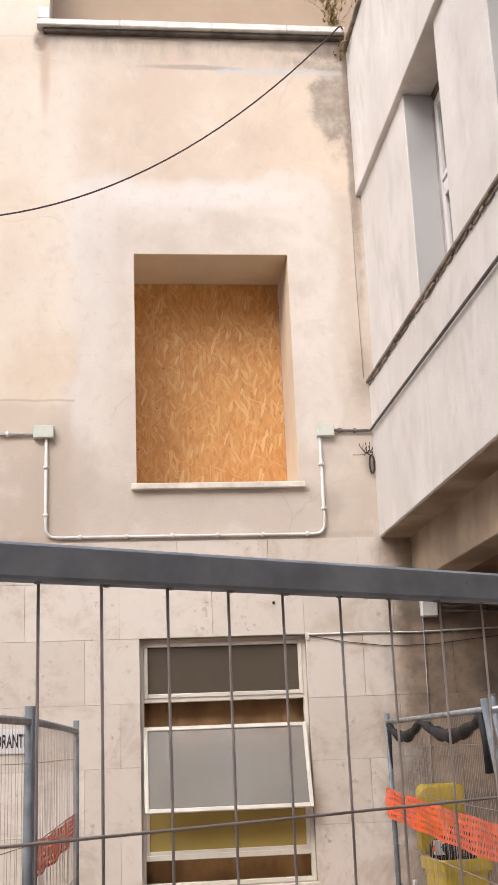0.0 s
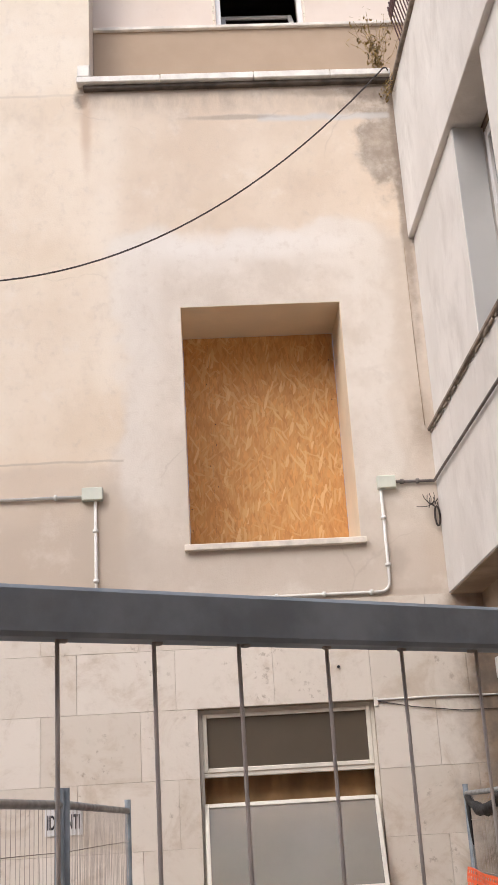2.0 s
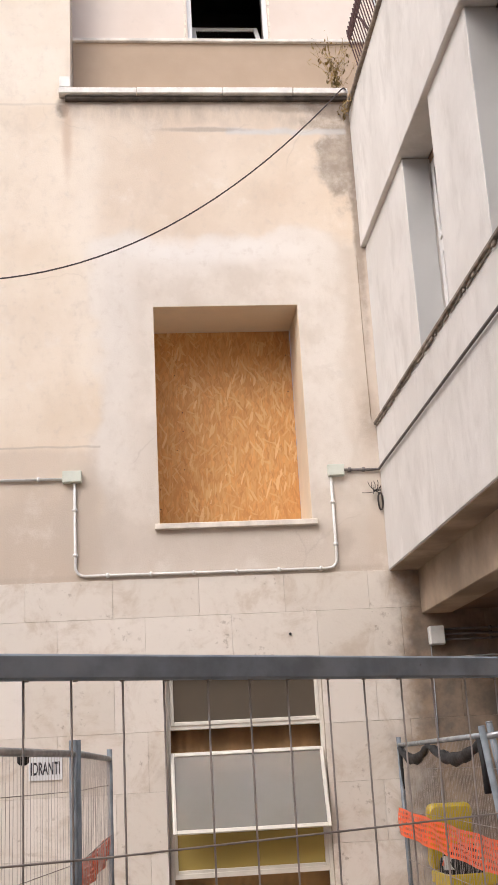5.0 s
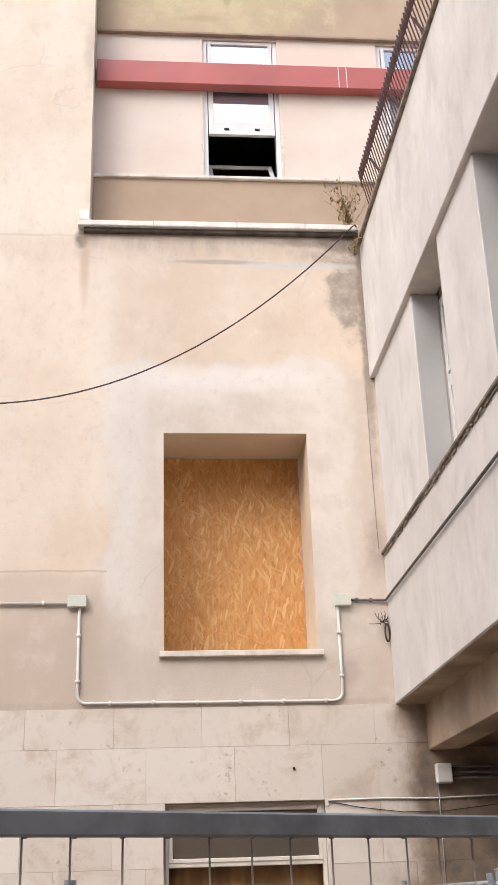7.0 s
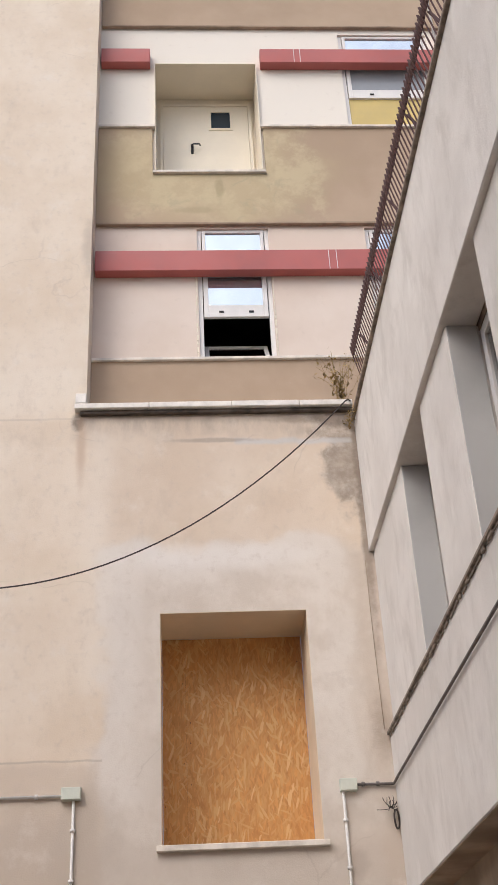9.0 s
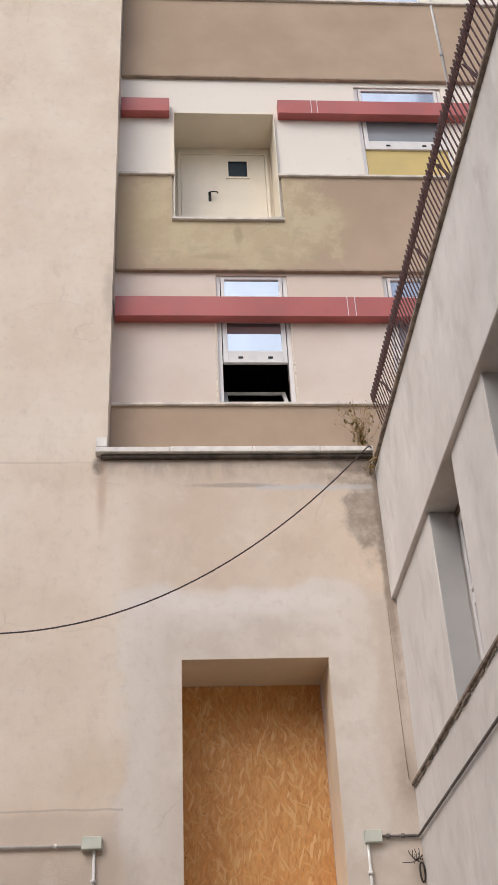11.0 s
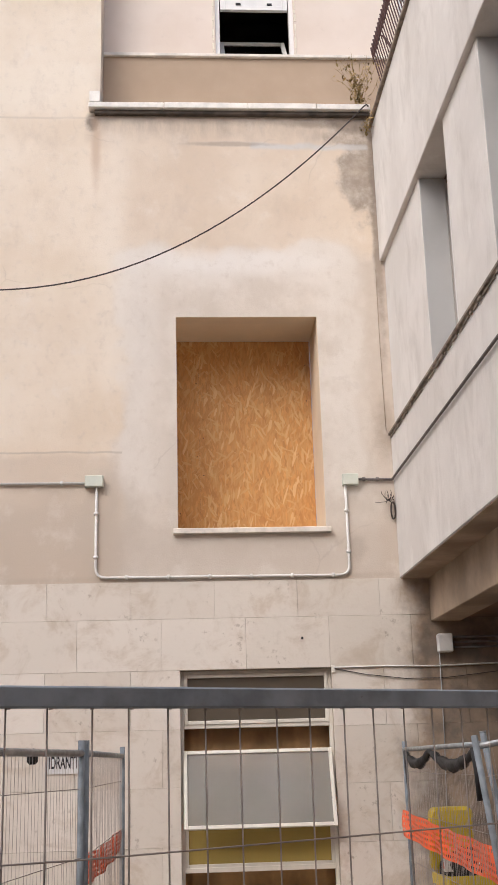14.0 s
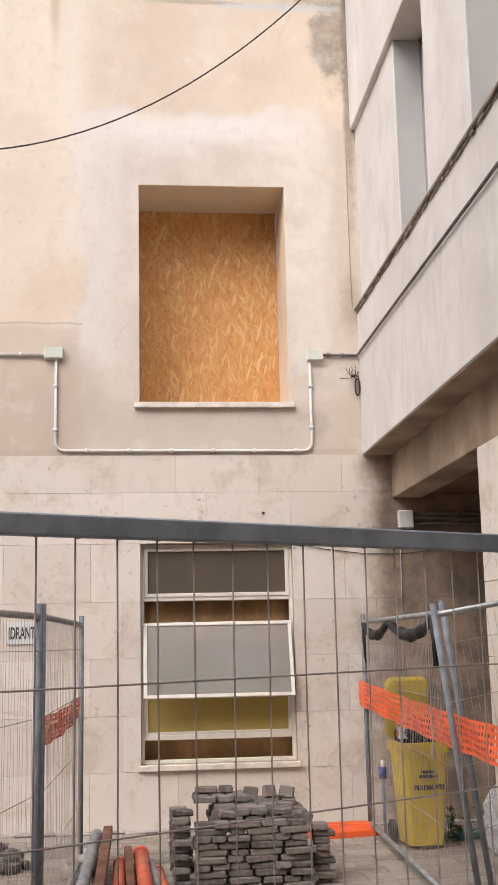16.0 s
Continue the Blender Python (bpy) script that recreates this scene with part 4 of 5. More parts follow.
def foot(x, y, turn=0.0, mat=CONCRETE2, label="grey concrete fence foot on the ground"):
    ob = base("concrete_ballast", label, "fence foot", group="fence feet", m=pose(x, y, 0, 0, 0, turn))
    bm = bmesh.new()
    box(bm, -0.32, 0.32, -0.11, 0.11, 0.0, 0.10, 0.02)
    box(bm, -0.24, 0.24, -0.08, 0.08, 0.1, 0.14, 0.015)
    part("block", bm, mat, ob)
    return ob


A, B, C, D = (-0.375, -4.47), (-0.30, -1.79), (2.20, -0.57), (2.24, -3.72)
m, l = run(A, B)
left_panel = fence_panel("site_fence", m, l, "grey steel site fence panel with orange netting tied on")
m, l = run((-0.965, -7.93), (-0.395, -4.50))
fence_panel("site_fence", m, l, "grey steel site fence panel carrying a white sign", step=0.055)
m, l = run(C, (2.10, -3.66))
fence_panel("site_fence", m, l, "grey steel site fence panel leaning at the passage", right_post=False)
m = Matrix.Translation((2.26, -3.74, 0)) @ Matrix.Rotation(radians(22), 4, 'Z') @ Matrix.Rotation(radians(-8), 4, 'Y')
fence_panel("site_fence", m, 2.6, "tilted grey steel site fence panel by the pier", step=0.06)
part_post = base("fence_post", "loose grey steel post leaning at the fence joint", "post", m=Matrix.Translation((2.37, -3.66, 0)) @ Matrix.Rotation(radians(-7.5), 4, 'Y'))
part("tube", tube(bmesh.new(), [(0, 0, 0), (0, 0, 1.96)], 0.021, 10), STEEL, part_post)
part("cap", tube(bmesh.new(), [(0, 0, 1.96), (0, 0, 1.968)], 0.023, 10), GREYTUBE, part_post)
foot(-0.42, -4.50, 85)
foot(-0.30, -1.76, 85)
foot(2.24, -3.72, 80)


def netting(name, p, q, z0a, z1a, z0b, z1b, label, off=0.02, sag=0.03):
    """Perforated orange barrier tape: a strip with rows of slots."""
    p, q = Vector((*p, 0)), Vector((*q, 0))
    d = q - p
    n = Vector((-d.y, d.x, 0)).normalized() * off
    cols, rows = int(d.length / 0.024), 11
    bm, got = bmesh.new(), {}
    rng = random.Random(len(label))

    def at(i, j):
        if (i, j) not in got:
            s, t = i / cols, j / rows
            z = (z0a + (z0b - z0a) * s) * (1 - t) + (z1a + (z1b - z1a) * s) * t - sag * math.sin(math.pi * s)
            got[i, j] = bm.verts.new(p + d * s + n * (1 + 0.4 * math.sin(i * 0.21 + j * 0.3)) + Vector((0, 0, z + rng.uniform(-0.001, 0.001))))
        return got[i, j]

    for i in range(cols):
        for j in range(rows):
            if j % 2 == 1 and i % 2 == 1 and rng.random() > 0.08:
                continue
            bm.faces.new((at(i, j), at(i + 1, j), at(i + 1, j + 1), at(i, j + 1)))
    ob = solid(name, bm, ORANGE, label, "safety netting")
    ob.modifiers.new("thickness", 'SOLIDIFY').thickness = 0.002
    return ob


netting("safety_netting", (-0.385, -4.3), (-0.285, -1.85), 1.14, 1.31, 1.16, 1.33, "faded orange plastic netting tied along the fence", 0.03)
netting("safety_netting", (2.17, -0.62), (2.20, -5.0), 1.13, 1.35, 0.98, 1.20, "bright orange plastic netting strung across the fence", -0.03, 0.02)

# black sheet rolled on the top rail
bm = bmesh.new()
pts, rad = [], []
for k in range(33):
    s = k / 32
    swag = math.sin(math.pi * (s / 0.42)) if s < 0.42 else math.sin(math.pi * (s - 0.42) / 0.58) * 1.1
    pts.append((2.19 - 0.09 * s, -0.62 - 2.95 * s, 1.845 - 0.10 * swag + 0.006 * math.sin(k * 2.1)))
    rad.append(0.020 + 0.022 * swag + 0.006 * math.sin(k * 1.7))
tube(bm, pts, rad, 8)
tube(bm, [(2.19, -0.66, 1.84), (2.185, -0.67, 1.72), (2.19, -0.66, 1.58), (2.195, -0.66, 1.50)], [0.02, 0.016, 0.010, 0.004], 6)
tube(bm, [(2.06, -3.58, 1.85), (2.07, -3.60, 1.70), (2.085, -3.59, 1.52)], [0.018, 0.016, 0.024], 6)
solid("plastic_sheet", bm, BLACK, "torn black plastic sheet hanging on the fence rail", "plastic sheet")

# sign on the wall behind the left fence
sign = base("sign", "white card sign with black lettering on the wall", "sign", (-1.09, -0.02, 1.735))
part("card", box(bmesh.new(), 0, 0.30, -0.004, 0.008, 0, 0.205, 0.001), WHITE, sign)
txt = bpy.data.curves.new("lettering", 'FONT')
txt.body, txt.size, txt.extrude, txt.offset = "IDRANTI", 0.155, 0.001, 0.003
txt.align_x = 'CENTER'
lt = new("lettering", txt)
lt.data.materials.append(INK)
lt.parent = sign
lt.matrix_basis = Matrix.Translation((0.15, -0.006, 0.05)) @ Matrix.Rotation(radians(90), 4, 'X') @ Matrix.Diagonal((0.44, 1, 1, 1))
ob = base("cable_tie", "black tape knot on the fence rail", "tie", (-0.562, -5.35, 1.845))
part("knot", box(bmesh.new(), -0.025, 0.025, -0.03, 0.03, -0.03, 0.045, 0.012), BLACK, ob)

# near fence, between the camera and the yard
NEAR = Matrix.Translation((0.294, -8.474, 0)) @ Matrix.Rotation(radians(26.9), 4, 'Z')
near = base("site_fence", "grey steel site fence panel with wide wire mesh", "fence", m=NEAR, group="fence panels")
part("top_rail", box(bmesh.new(), -1.75, 1.75, -0.0175, 0.0175, 1.9173, 1.9617, 0.004), BAR, near, "scuffed dark grey steel tube")
part("bottom_rail", tube(bmesh.new(), [(-1.75, 0, 0.12), (1.75, 0, 0.12)], 0.0195, 12), STEEL, near)
for x in (-1.75, 1.75):
    part("post", tube(bmesh.new(), [(x, 0, 0.02), (x, 0, 2.0)], 0.021, 12), STEEL, near)
rng = random.Random(11)
wires = []
for k in range(4):
    b, c = rng.uniform(-0.005, 0.005), rng.uniform(-0.004, 0.004)
    wires.append(data("wire", tube(bmesh.new(), [(0, 0, 0.12), (b, c, 0.7), (-c, b, 1.3), (c * 0.5, 0, 1.6), (0, 0, 1.93)], 0.0020, 6), WIRE))
for k in range(-18, 19):
    o = part("wire", wires[k % 4], WIRE, near)
    o.location = (k * 0.0910, 0, 0)
    o.rotation_euler = (0, radians(rng.uniform(-0.25, 0.25)), 0)
for z in (0.45, 0.742, 1.035, 1.33, 1.625):
    part("cross_wire", tube(bmesh.new(), [(-1.74, -0.005, z), (-0.4, -0.005, z - 0.006), (0.3, -0.005, z + 0.004), (0.8, -0.005, z + 0.012), (1.74, -0.005, z)], 0.0021, 6), WIRE, near)
weld = data("weld_spot", box(bmesh.new(), -0.004, 0.004, -0.003, 0.004, 1.9145, 1.919, 0.001), WIRE)
for k in range(-18, 19):
    part("weld_spot", weld, WIRE, near).location = (k * 0.0910, 0, 0)
for s in (-1.75, 1.75):
    p = NEAR @ Vector((s, 0, 0))
    foot(p.x, p.y, 112)

# ---------------------------------------------------------------- wheeled bin
def ring_loft(bm, rings):
    vs = [[bm.verts.new(p) for p in r] for r in rings]
    n = len(vs[0])
    for a, b in zip(vs, vs[1:]):
        for k in range(n):
            bm.faces.new((a[k], a[(k + 1) % n], b[(k + 1) % n], b[k]))
    return vs


def rrect(w, d, r, z, cy=0.0, n=5):
    out = []
    for sx, sy, a0 in ((1, 1, 0), (-1, 1, 90), (-1, -1, 180), (1, -1, 270)):
        for k in range(n):
            a = radians(a0 + 90 * k / (n - 1))
            out.append((sx * (w / 2 - r) + r * math.cos(a), cy + sy * (d / 2 - r) + r * math.sin(a), z))
    return out


wb = base("wheeled_bin", "yellow plastic wheeled bin with open lid, full of rubbish", "bin", m=pose(2.49, -1.27, 0, 0, 0, 4) @ Matrix.Diagonal((0.87, 0.9, 1.03, 1)))
bm = bmesh.new()
rings = [rrect(0.33, 0.38, 0.05, 0.04), rrect(0.345, 0.40, 0.05, 0.10), rrect(0.43, 0.50, 0.05, 0.755)]
rings += [rrect(0.47, 0.54, 0.04, 0.757), rrect(0.475, 0.545, 0.04, 0.83), rrect(0.46, 0.53, 0.04, 0.84), rrect(0.43, 0.50, 0.04, 0.838), rrect(0.40, 0.46, 0.05, 0.5)]
v = ring_loft(bm, rings)
bm.faces.new(v[0][::-1])
bm.faces.new(v[-1])
part("bin_body", bm, YELLOW, wb)
bm = bmesh.new()
v = ring_loft(bm, [rrect(0.44, 0.50, 0.06, 0.0), rrect(0.44, 0.50, 0.06, 0.05), rrect(0.40, 0.46, 0.06, 0.075), rrect(0.30, 0.3, 0.08, 0.085)])
bm.faces.new(v[-1])
bm2 = bmesh.new()
v = ring_loft(bm2, [rrect(0.43, 0.49, 0.06, 0.0), rrect(0.425, 0.485, 0.06, 0.045), rrect(0.39, 0.45, 0.06, 0.065)])
bm2.faces.new(v[-1])
add(bm, bm2)
lid = part("lid", bm, YELLOW, wb, "yellow lid thrown open")
lid.matrix_basis = Matrix.Translation((-0.02, 0.30, 0.84)) @ Matrix.Rotation(radians(98), 4, 'X') @ Matrix.Translation((0, 0.26, 0))
wheel = data("wheel", tube(bmesh.new(), [(-0.02, 0, 0), (0.02, 0, 0)], 0.10, 20), BLACK)
for s in (-0.215, 0.215):
    o = part("wheel", wheel, BLACK, wb, "black rubber wheel")
    o.location = (s, 0.22, 0.10)
part("axle", tube(bmesh.new(), [(-0.215, 0.22, 0.10), (0.215, 0.22, 0.10)], 0.012, 8), STEEL, wb)
part("bin_handle", tube(bmesh.new(), [(-0.2, 0.29, 0.80), (-0.2, 0.34, 0.80), (0.2, 0.34, 0.80), (0.2, 0.29, 0.80)], 0.014, 8), YELLOW, wb)
txt = bpy.data.curves.new("lettering", 'FONT')
txt.body, txt.size, txt.extrude, txt.align_x, txt.offset = "PILE ESAURITE", 0.047, 0.0008, 'CENTER', 0.0030
lt = new("lettering", txt)
lt.data.materials.append(INK)
lt.parent = wb
tilt = math.degrees(math.atan2(0.05, 0.64))
lt.matrix_basis = pose(0.02, -0.241, 0.475, 90 - tilt * 0, 0, 0) @ pose(0, 0, 0, tilt, 0, 0)
for z, w in ((0.60, 0.13), (0.565, 0.18)):
    part("print_bar", box(bmesh.new(), -w / 2 + 0.01, w / 2 + 0.01, -0.253 - (z - 0.58) * 0.1, -0.245 - (z - 0.58) * 0.1, z, z + 0.022), INK, wb, "unreadable black print")
# rubbish in the bin
trash = base("rubbish_bag", "black rubbish bags heaped in the bin", "rubbish", (2.49, -1.25, 0.85))
bm = bmesh.new()
bmesh.ops.create_icosphere(bm, subdivisions=4, radius=0.2)
for v in bm.verts:
    v.co = v.co * (1 + 0.35 * noise.noise(v.co * 9)) + Vector((0, 0, 0.05))
    v.co.x, v.co.z = v.co.x * 0.82, v.co.z * 0.85
part("bag", bm, BLACK, trash)
for k, (x, z, mt, s) in enumerate(((-0.19, 0.10, PVC, 0.05), (0.05, 0.09, ORANGE, 0.045), (-0.23, 0.10, ORANGE, 0.03), (0.14, 0.085, WHITE, 0.03), (-0.12, 0.085, RUST, 0.03))):
    o = base("carton", "small carton lying on top of the rubbish", "carton", m=pose(2.49 + x * 0.7, -1.37, 0.84 + z, 10 * k, 7 * k, 25 * k), group="rubbish pieces")
    part("carton_body", box(bmesh.new(), -s, s, -s * 0.7, s * 0.7, -s, s, 0.004), mt, o)
ob = base("blue_can", "small blue plastic can on a grey stub by the bin", "can", (2.30, -0.72, 0.0))
part("can_body", tube(bmesh.new(), [(0, 0, 0.50), (0, 0, 0.60)], 0.04, 12), BLUE, ob)
part("stub", tube(bmesh.new(), [(0, 0, 0.0), (0, 0, 0.50)], 0.014, 8), STEEL, ob)
part("neck", tube(bmesh.new(), [(0, 0, 0.60), (0, 0, 0.655)], 0.022, 10), PVC, ob)

# orange plastic barrier foot by the wall
ob = base("barrier_foot", "orange plastic barrier foot lying by the wall", "barrier foot", m=pose(1.93, -0.62, 0, 0, 0, 8))
bm = bmesh.new()
v = ring_loft(bm, [rrect(0.62, 0.26, 0.04, 0.0), rrect(0.62, 0.26, 0.04, 0.06), rrect(0.52, 0.18, 0.05, 0.115)])
bm.faces.new(v[-1])
bm.faces.new(v[0][::-1])
part("foot_body", bm, ORANGE, ob)
part("grip", box(bmesh.new(), -0.1, 0.1, -0.03, 0.03, 0.10, 0.125, 0.008), ORANGE, ob)

# plastic sheeting heap and turquoise scrap by the pier
bm = bmesh.new()
bmesh.ops.create_icosphere(bm, subdivisions=4, radius=0.30)
for v in bm.verts:
    n3 = noise.noise(v.co * 5) + 0.5 * noise.noise(v.co * 14)
    v.co = v.co * (1 + 0.25 * n3)
    v.co.z = max(v.co.z * 1.25 + 0.27, 0.0)
ob = solid("plastic_sack", bm, FOIL, "crumpled clear plastic sack of waste on the ground", "sack")
ob.location = (3.22, -1.75, 0)
ob = base("scrap_tray", "turquoise plastic scrap on the ground", "scrap", m=pose(2.95, -1.0, 0.0, 0, 0, 30))
part("scrap", box(bmesh.new(), -0.12, 0.12, -0.06, 0.06, 0.0, 0.09, 0.02), painted("turquoise_plastic", (0.10, 0.30, 0.27), 0.2, 0.5, 6), ob)

# ---------------------------------------------------------------- plants
def weed(name, at, n, height, spread, mats, seed, label):
    ob = base(name, label, "plant", at)
    rng = random.Random(seed)
    stem, leaves = bmesh.new(), bmesh.new()
    for k in range(n):
        p = Vector((rng.uniform(-spread, spread) * 0.3, rng.uniform(-0.05, 0.05), 0))
        v = Vector((rng.uniform(-1, 1) * spread, rng.uniform(-0.3, 0.1), height * rng.uniform(0.6, 1.1))) / 6
        pts = []
        for j in range(7):
            pts.append(tuple(p))
            for _ in range(2 if j else 0):
                q = p + Vector((rng.uniform(-1, 1), rng.uniform(-1, 1), rng.uniform(-1, 1))) * 0.04
                s = rng.uniform(0.008, 0.02)
                a = Vector((rng.uniform(-1, 1), rng.uniform(-1, 1), rng.uniform(-0.3, 1))).normalized() * s * 2
                b = a.orthogonal().normalized() * s * 0.8
                vs = [leaves.verts.new(q + w) for w in (-a, b, a, -b)]
                leaves.faces.new(vs)
            p = p + v
            v += Vector((rng.uniform(-0.02, 0.02), rng.uniform(-0.02, 0.02), -0.004))
        tube(stem, pts, 0.0022, 4, False)
    part("stems", stem, mats[0], ob)
    part("leaves", leaves, mats[1], ob)
    return ob


weed("wall_weed", (2.25, -0.03, LEDGE_Z), 26, 0.55, 0.17, (DRYLEAF, DRYLEAF), 3, "dry weed growing at the roof corner")
weed("wall_weed", (2.30, -0.06, LEDGE_Z - 0.35), 5, 0.2, 0.04, (DRYLEAF, DRYLEAF), 6, "small weed rooted in the wall corner")
weed("ground_weed", (2.80, -1.0, 0), 10, 0.30, 0.10, (LEAF, LEAF), 8, "green weed growing beside the bin")

# ---------------------------------------------------------------- pipes and boards on the ground
def lying(name, label, cat, p, q, r, mat, hollow=False, square=False):
    p, q = Vector(p), Vector(q)
    ob = base(name, label, cat, p, "loose pipes")
    if square:
        d = q - p
        bm = box(bmesh.new(), 0, d.length, -r, r, -r, r, 0.004)
        o = part("bar", bm, mat, ob)
        o.matrix_basis = d.to_track_quat('X', 'Z').to_matrix().to_4x4()
    else:
        part("pipe", tube(bmesh.new(), [(0, 0, 0), (q - p) / 2, q - p], r, 14), mat, ob)
        e = (q - p).normalized()
        part("socket", tube(bmesh.new(), [(q - p) - e * 0.12, (q - p)], r * 1.15, 14), mat, ob)
    return ob


lying("plastic_pipe", "grey plastic pipe lying on the ground", "pipe", (-0.25, -3.6, 0.06), (-0.19, -1.35, 0.20), 0.045, GREYTUBE)
lying("steel_profile", "rusty brown steel profile lying on the ground", "profile", (-0.12, -3.6, 0.06), (-0.10, -1.35, 0.24), 0.035, RUST, square=True)
lying("plastic_pipe", "orange plastic drain pipe lying on the ground", "pipe", (0.02, -3.6, 0.06), (0.0, -1.75, 0.06), 0.045, ORANGEPIPE)
lying("steel_profile", "rusty brown steel profile lying on the ground", "profile", (0.12, -3.6, 0.05), (0.06, -1.55, 0.12), 0.03, RUST, square=True)
lying("plastic_pipe", "orange plastic drain pipe lying on the ground", "pipe", (0.22, -3.6, 0.07), (0.16, -1.55, 0.09), 0.055, ORANGEPIPE)
lying("plastic_pipe", "grey plastic pipe lying on the ground", "pipe", (0.32, -3.6, 0.05), (0.24, -1.7, 0.05), 0.03, GREYTUBE)
lying("plastic_pipe", "orange plastic drain pipe lying on the ground", "pipe", (0.38, -3.6, 0.04), (0.29, -1.95, 0.04), 0.032, ORANGEPIPE)
# pale slab and rubble heap behind the left fence
ob = base("paving_slab", "white concrete slab lying behind the fence", "slab", m=pose(-0.42, -1.1, 0, 0, 0, 5))
part("slab_body", box(bmesh.new(), -0.22, 0.22, -0.12, 0.12, 0, 0.12, 0.01), CONCRETE2, ob)
bm = bmesh.new()
rng = random.Random(21)
for k in range(120):
    r = rng.uniform(0.02, 0.07)
    a, d = rng.uniform(0, 6.28), rng.uniform(0, 0.38)
    box(bm, -r, r, -r * 0.8, r * 0.8, -r * 0.6, r * 0.6, r * 0.25, m=pose(-1.05 + d * math.cos(a), -1.5 + d * math.sin(a), max(0.03, 0.17 - 0.4 * d) * rng.random() + 0.02, rng.uniform(0, 360), rng.uniform(0, 360), rng.uniform(0, 360)))
solid("rubble", bm, PAVER, "heap of broken dark rubble on the ground", "rubble", "stuff")
# broken mortar line where wall meets yard
bm = bmesh.new()
x = -4.0
while x < 3.6:
    l, h = rng.uniform(0.05, 0.22), rng.uniform(0.014, 0.035)
    box(bm, x, x + l, -0.05 - rng.uniform(0, 0.06), 0.0, 0, h, 0.015)
    x += l * 0.95
solid("wall_footing", bm, CONCRETE2, "rough broken mortar footing along the wall", "footing", "structure")

# ---------------------------------------------------------------- stack of pavers
stack = base("paver_stack", "stack of dark grey stone pavers on the ground", "paver stack", (0.96, -2.1, 0))
rng = random.Random(31)
blocks = []
for k in range(8):
    l, w, h = (0.13, 0.22, 0.12, 0.16, 0.11, 0.24, 0.14, 0.18)[k], rng.uniform(0.10, 0.125), rng.uniform(0.043, 0.0485)
    t = bmesh.new()
    bmesh.ops.create_cube(t, size=1.0)
    for v in t.verts:
        v.co = (v.co.x * l * rng.uniform(0.92, 1.0), v.co.y * w * rng.uniform(0.9, 1.0), v.co.z * h * rng.uniform(0.88, 1.0))
    bmesh.ops.bevel(t, geom=t.edges[:], offset=0.007, segments=1, affect='EDGES')
    bmesh.ops.subdivide_edges(t, edges=[e for e in t.edges if e.calc_length() > 0.08], cuts=2)
    for v in t.verts:
        v.co += Vector((rng.uniform(-1, 1), rng.uniform(-1, 1), rng.uniform(-0.6, 0.6))) * 0.0048
    blocks.append((l, data("paver", t, PAVER)))


def course(x0, x1, y, z, turn=0.0):
    x = x0
    while x < x1 - 0.05:
        l, me = rng.choice([b for b in blocks if b[0] <= x1 - x + 0.05] or [min(blocks, key=lambda b: b[0])])
        o = part("paver", me, PAVER, stack)
        o.matrix_basis = pose(x + l / 2, y + rng.uniform(-0.02, 0.02), z, rng.uniform(-3, 3), rng.uniform(-2.5, 2.5), turn + rng.uniform(-7, 7))
        x += l + rng.uniform(0.002, 0.012)


for k in range(10):
    z = 0.02 + 0.047 * k
    course(-0.42, 0.41, -0.50, z)
    if k < 9:
        course(0.43, 0.58, -0.42, z)
    course(-0.565, -0.44, -0.30 if k % 2 else -0.33, z)
    course(-0.565, -0.44, 0.14 if k % 2 else 0.10, z)
    course(-0.58, -0.44, 0.27, z)
for k in range(8, 11):
    for y in (-0.38, -0.26, -0.14, -0.02, 0.1, 0.24, 0.36):
        if k < 9 or y > -0.3:
            course(-0.45 + 0.02 * k, 0.40 - (0.05 if k == 10 else 0), y, 0.02 + 0.047 * k)
for y in (0.1, 0.22, 0.34):
    course(-0.40, 0.0, y, 0.537)
course(-0.38, -0.14, 0.3, 0.584)
for x, y, z, a, b in ((0.05, 0.25, 0.55, 72, 4), (0.2, 0.28, 0.555, 65, 35), (0.33, 0.24, 0.55, 50, -15), (-0.18, -0.3, 0.485, 4, 12)):
    o = part("paver", blocks[2][1], PAVER, stack)
    o.matrix_basis = pose(x, y, z, a, 6, b)
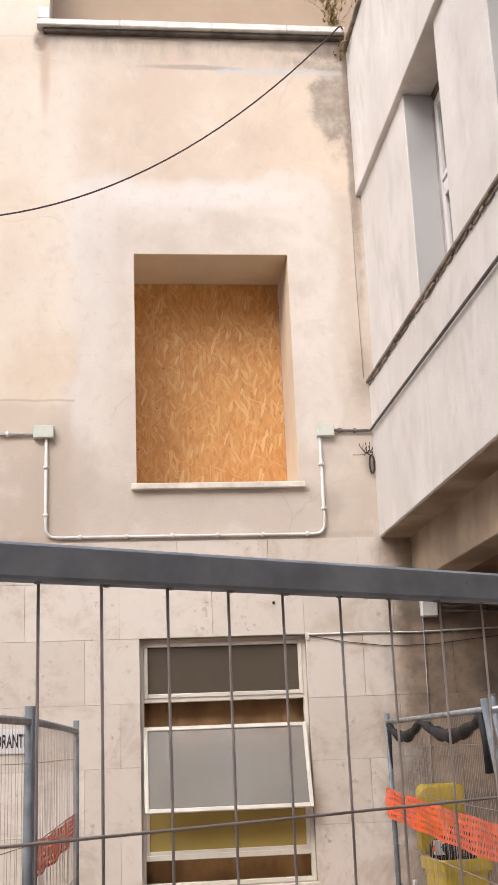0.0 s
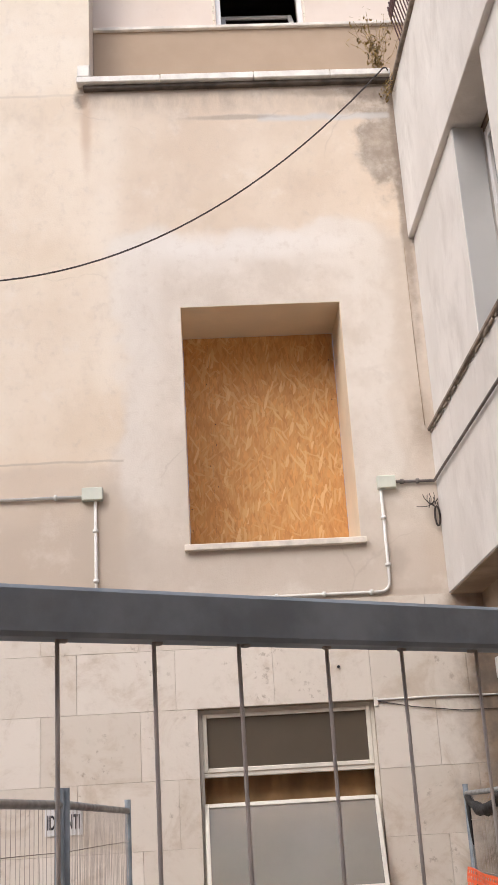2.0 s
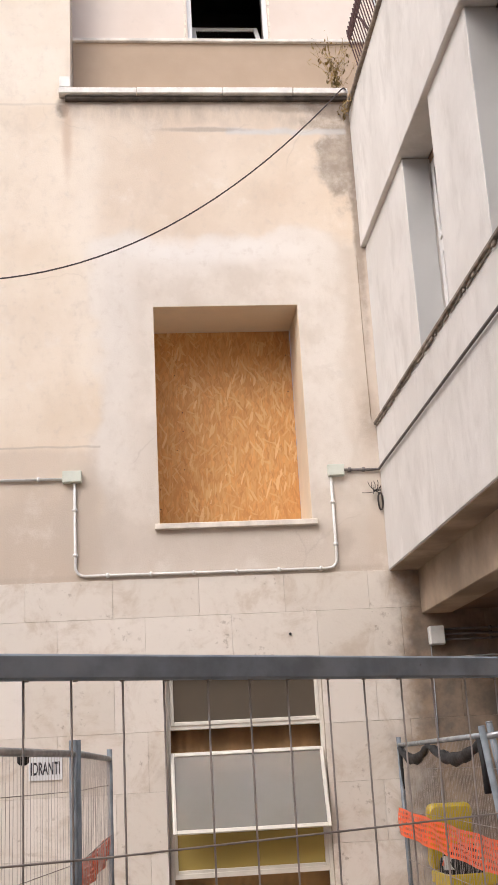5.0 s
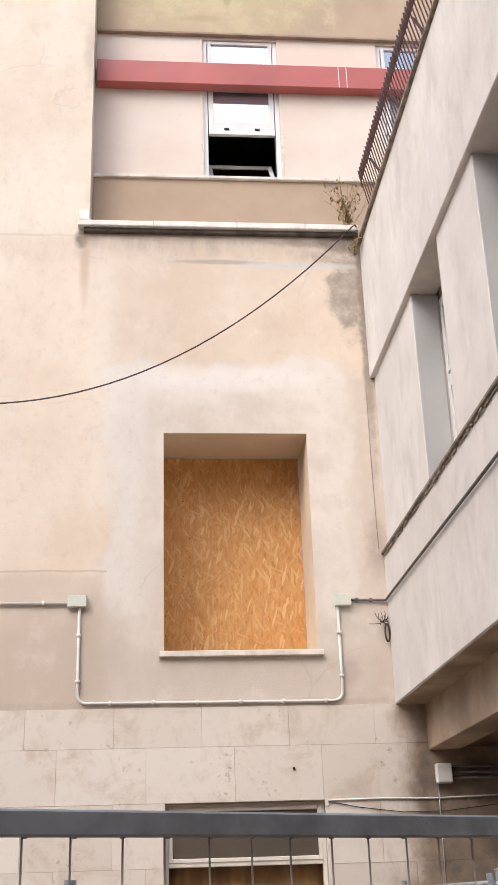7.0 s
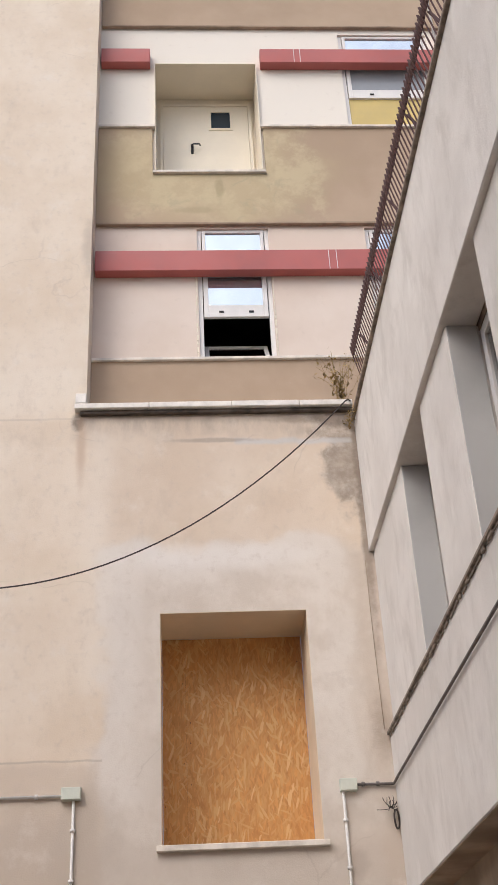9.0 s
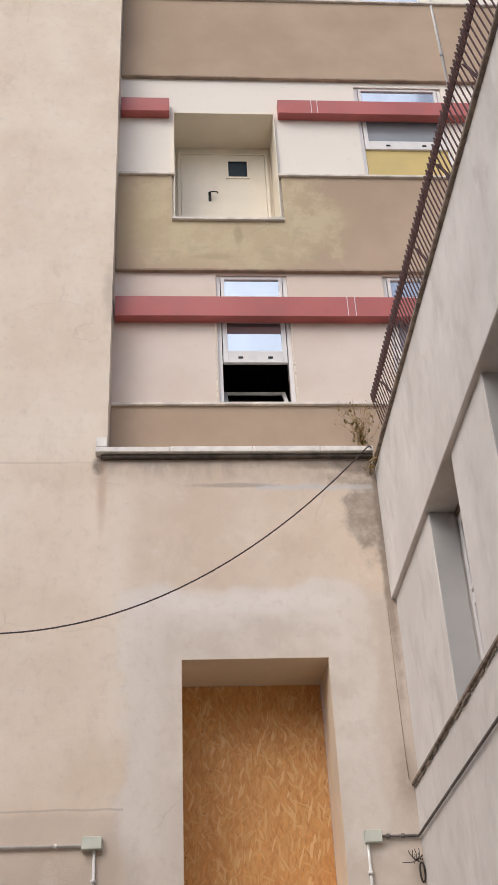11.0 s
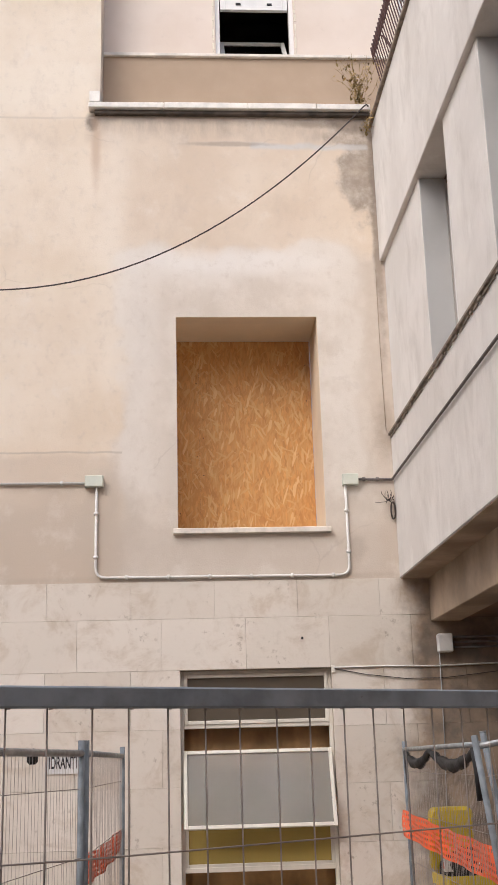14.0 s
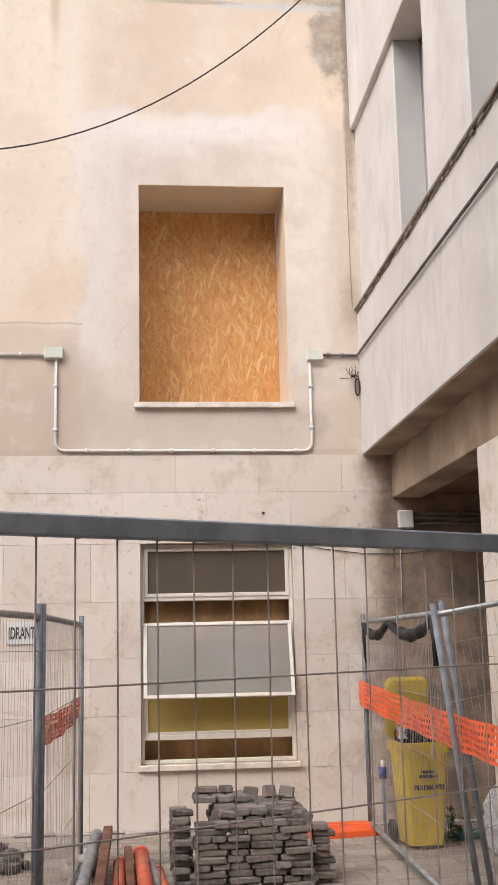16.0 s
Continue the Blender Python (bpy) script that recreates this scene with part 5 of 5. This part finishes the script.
# core that the outer pavers lean on
for k in range(8):
    for y in (-0.36, -0.24, -0.12, 0.0, 0.12, 0.24, 0.36):
        if k % 4 == 0:
            course(-0.40, 0.36, y, 0.02 + 0.047 * k)

# ---------------------------------------------------------------- stone slabs of the base, last
rows = [0.015, 0.54, 1.05, 1.58, 2.11, 2.665, 3.16, STONE_TOP - 0.002]
cache = {}


def slab(w, h):
    key = (round(w, 3), round(h, 3))
    if key not in cache:
        cache[key] = data("stone_slab", box(bmesh.new(), 0, key[0], 0, 0.035, 0, key[1], 0.0012), STONE)
    return cache[key]


rng = random.Random(17)
for j, (z0, z1) in enumerate(zip(rows, rows[1:])):
    x = -4.41 + (0.30 if j % 2 else 0.0)
    while x < 4.55:
        a, b = x, x + 0.82
        x = b
        spans = [(a, b)]
        if z1 > GWIN[2] + 0.01 and z0 < GWIN[3] - 0.01:
            spans = [(p, q) for p, q in ((a, min(b, GWIN[0])), (max(a, GWIN[1]), b)) if q - p > 0.006]
        for p, q in spans:
            zz0, zz1 = z0, z1
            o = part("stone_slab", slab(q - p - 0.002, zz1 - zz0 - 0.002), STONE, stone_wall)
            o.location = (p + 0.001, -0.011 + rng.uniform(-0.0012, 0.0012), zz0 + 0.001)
for j in range(6):
    o = part("stone_slab", slab(0.742, 0.52), STONE, pier)
    o.matrix_basis = pose(BEAM_X - 0.006, -3.745, 0.002 + j * 0.524 if j < 5 else 2.56, 0, 0, 90)
    if j == 5:
        o.scale = (1, 1, 0.98)

# paving stones of the yard
pave = []
rng = random.Random(41)
for k in range(6):
    t = box(bmesh.new(), -0.197, 0.197, -0.117, 0.117, -0.02, 0.009 + rng.uniform(-0.003, 0.004), 0.006)
    pave.append(data("paving_stone", t, GROUND2))
ground_ob = bpy.data.objects["ground"]
for j in range(15):
    for i in range(13):
        o = part("paving_stone", pave[(i * 3 + j) % 6], GROUND2, ground_ob)
        o.matrix_basis = pose(-1.4 + 0.40 * i + (0.2 if j % 2 else 0.0), -0.24 - 0.24 * j, 0.0, rng.uniform(-0.5, 0.5), rng.uniform(-0.4, 0.4), rng.uniform(-0.6, 0.6))
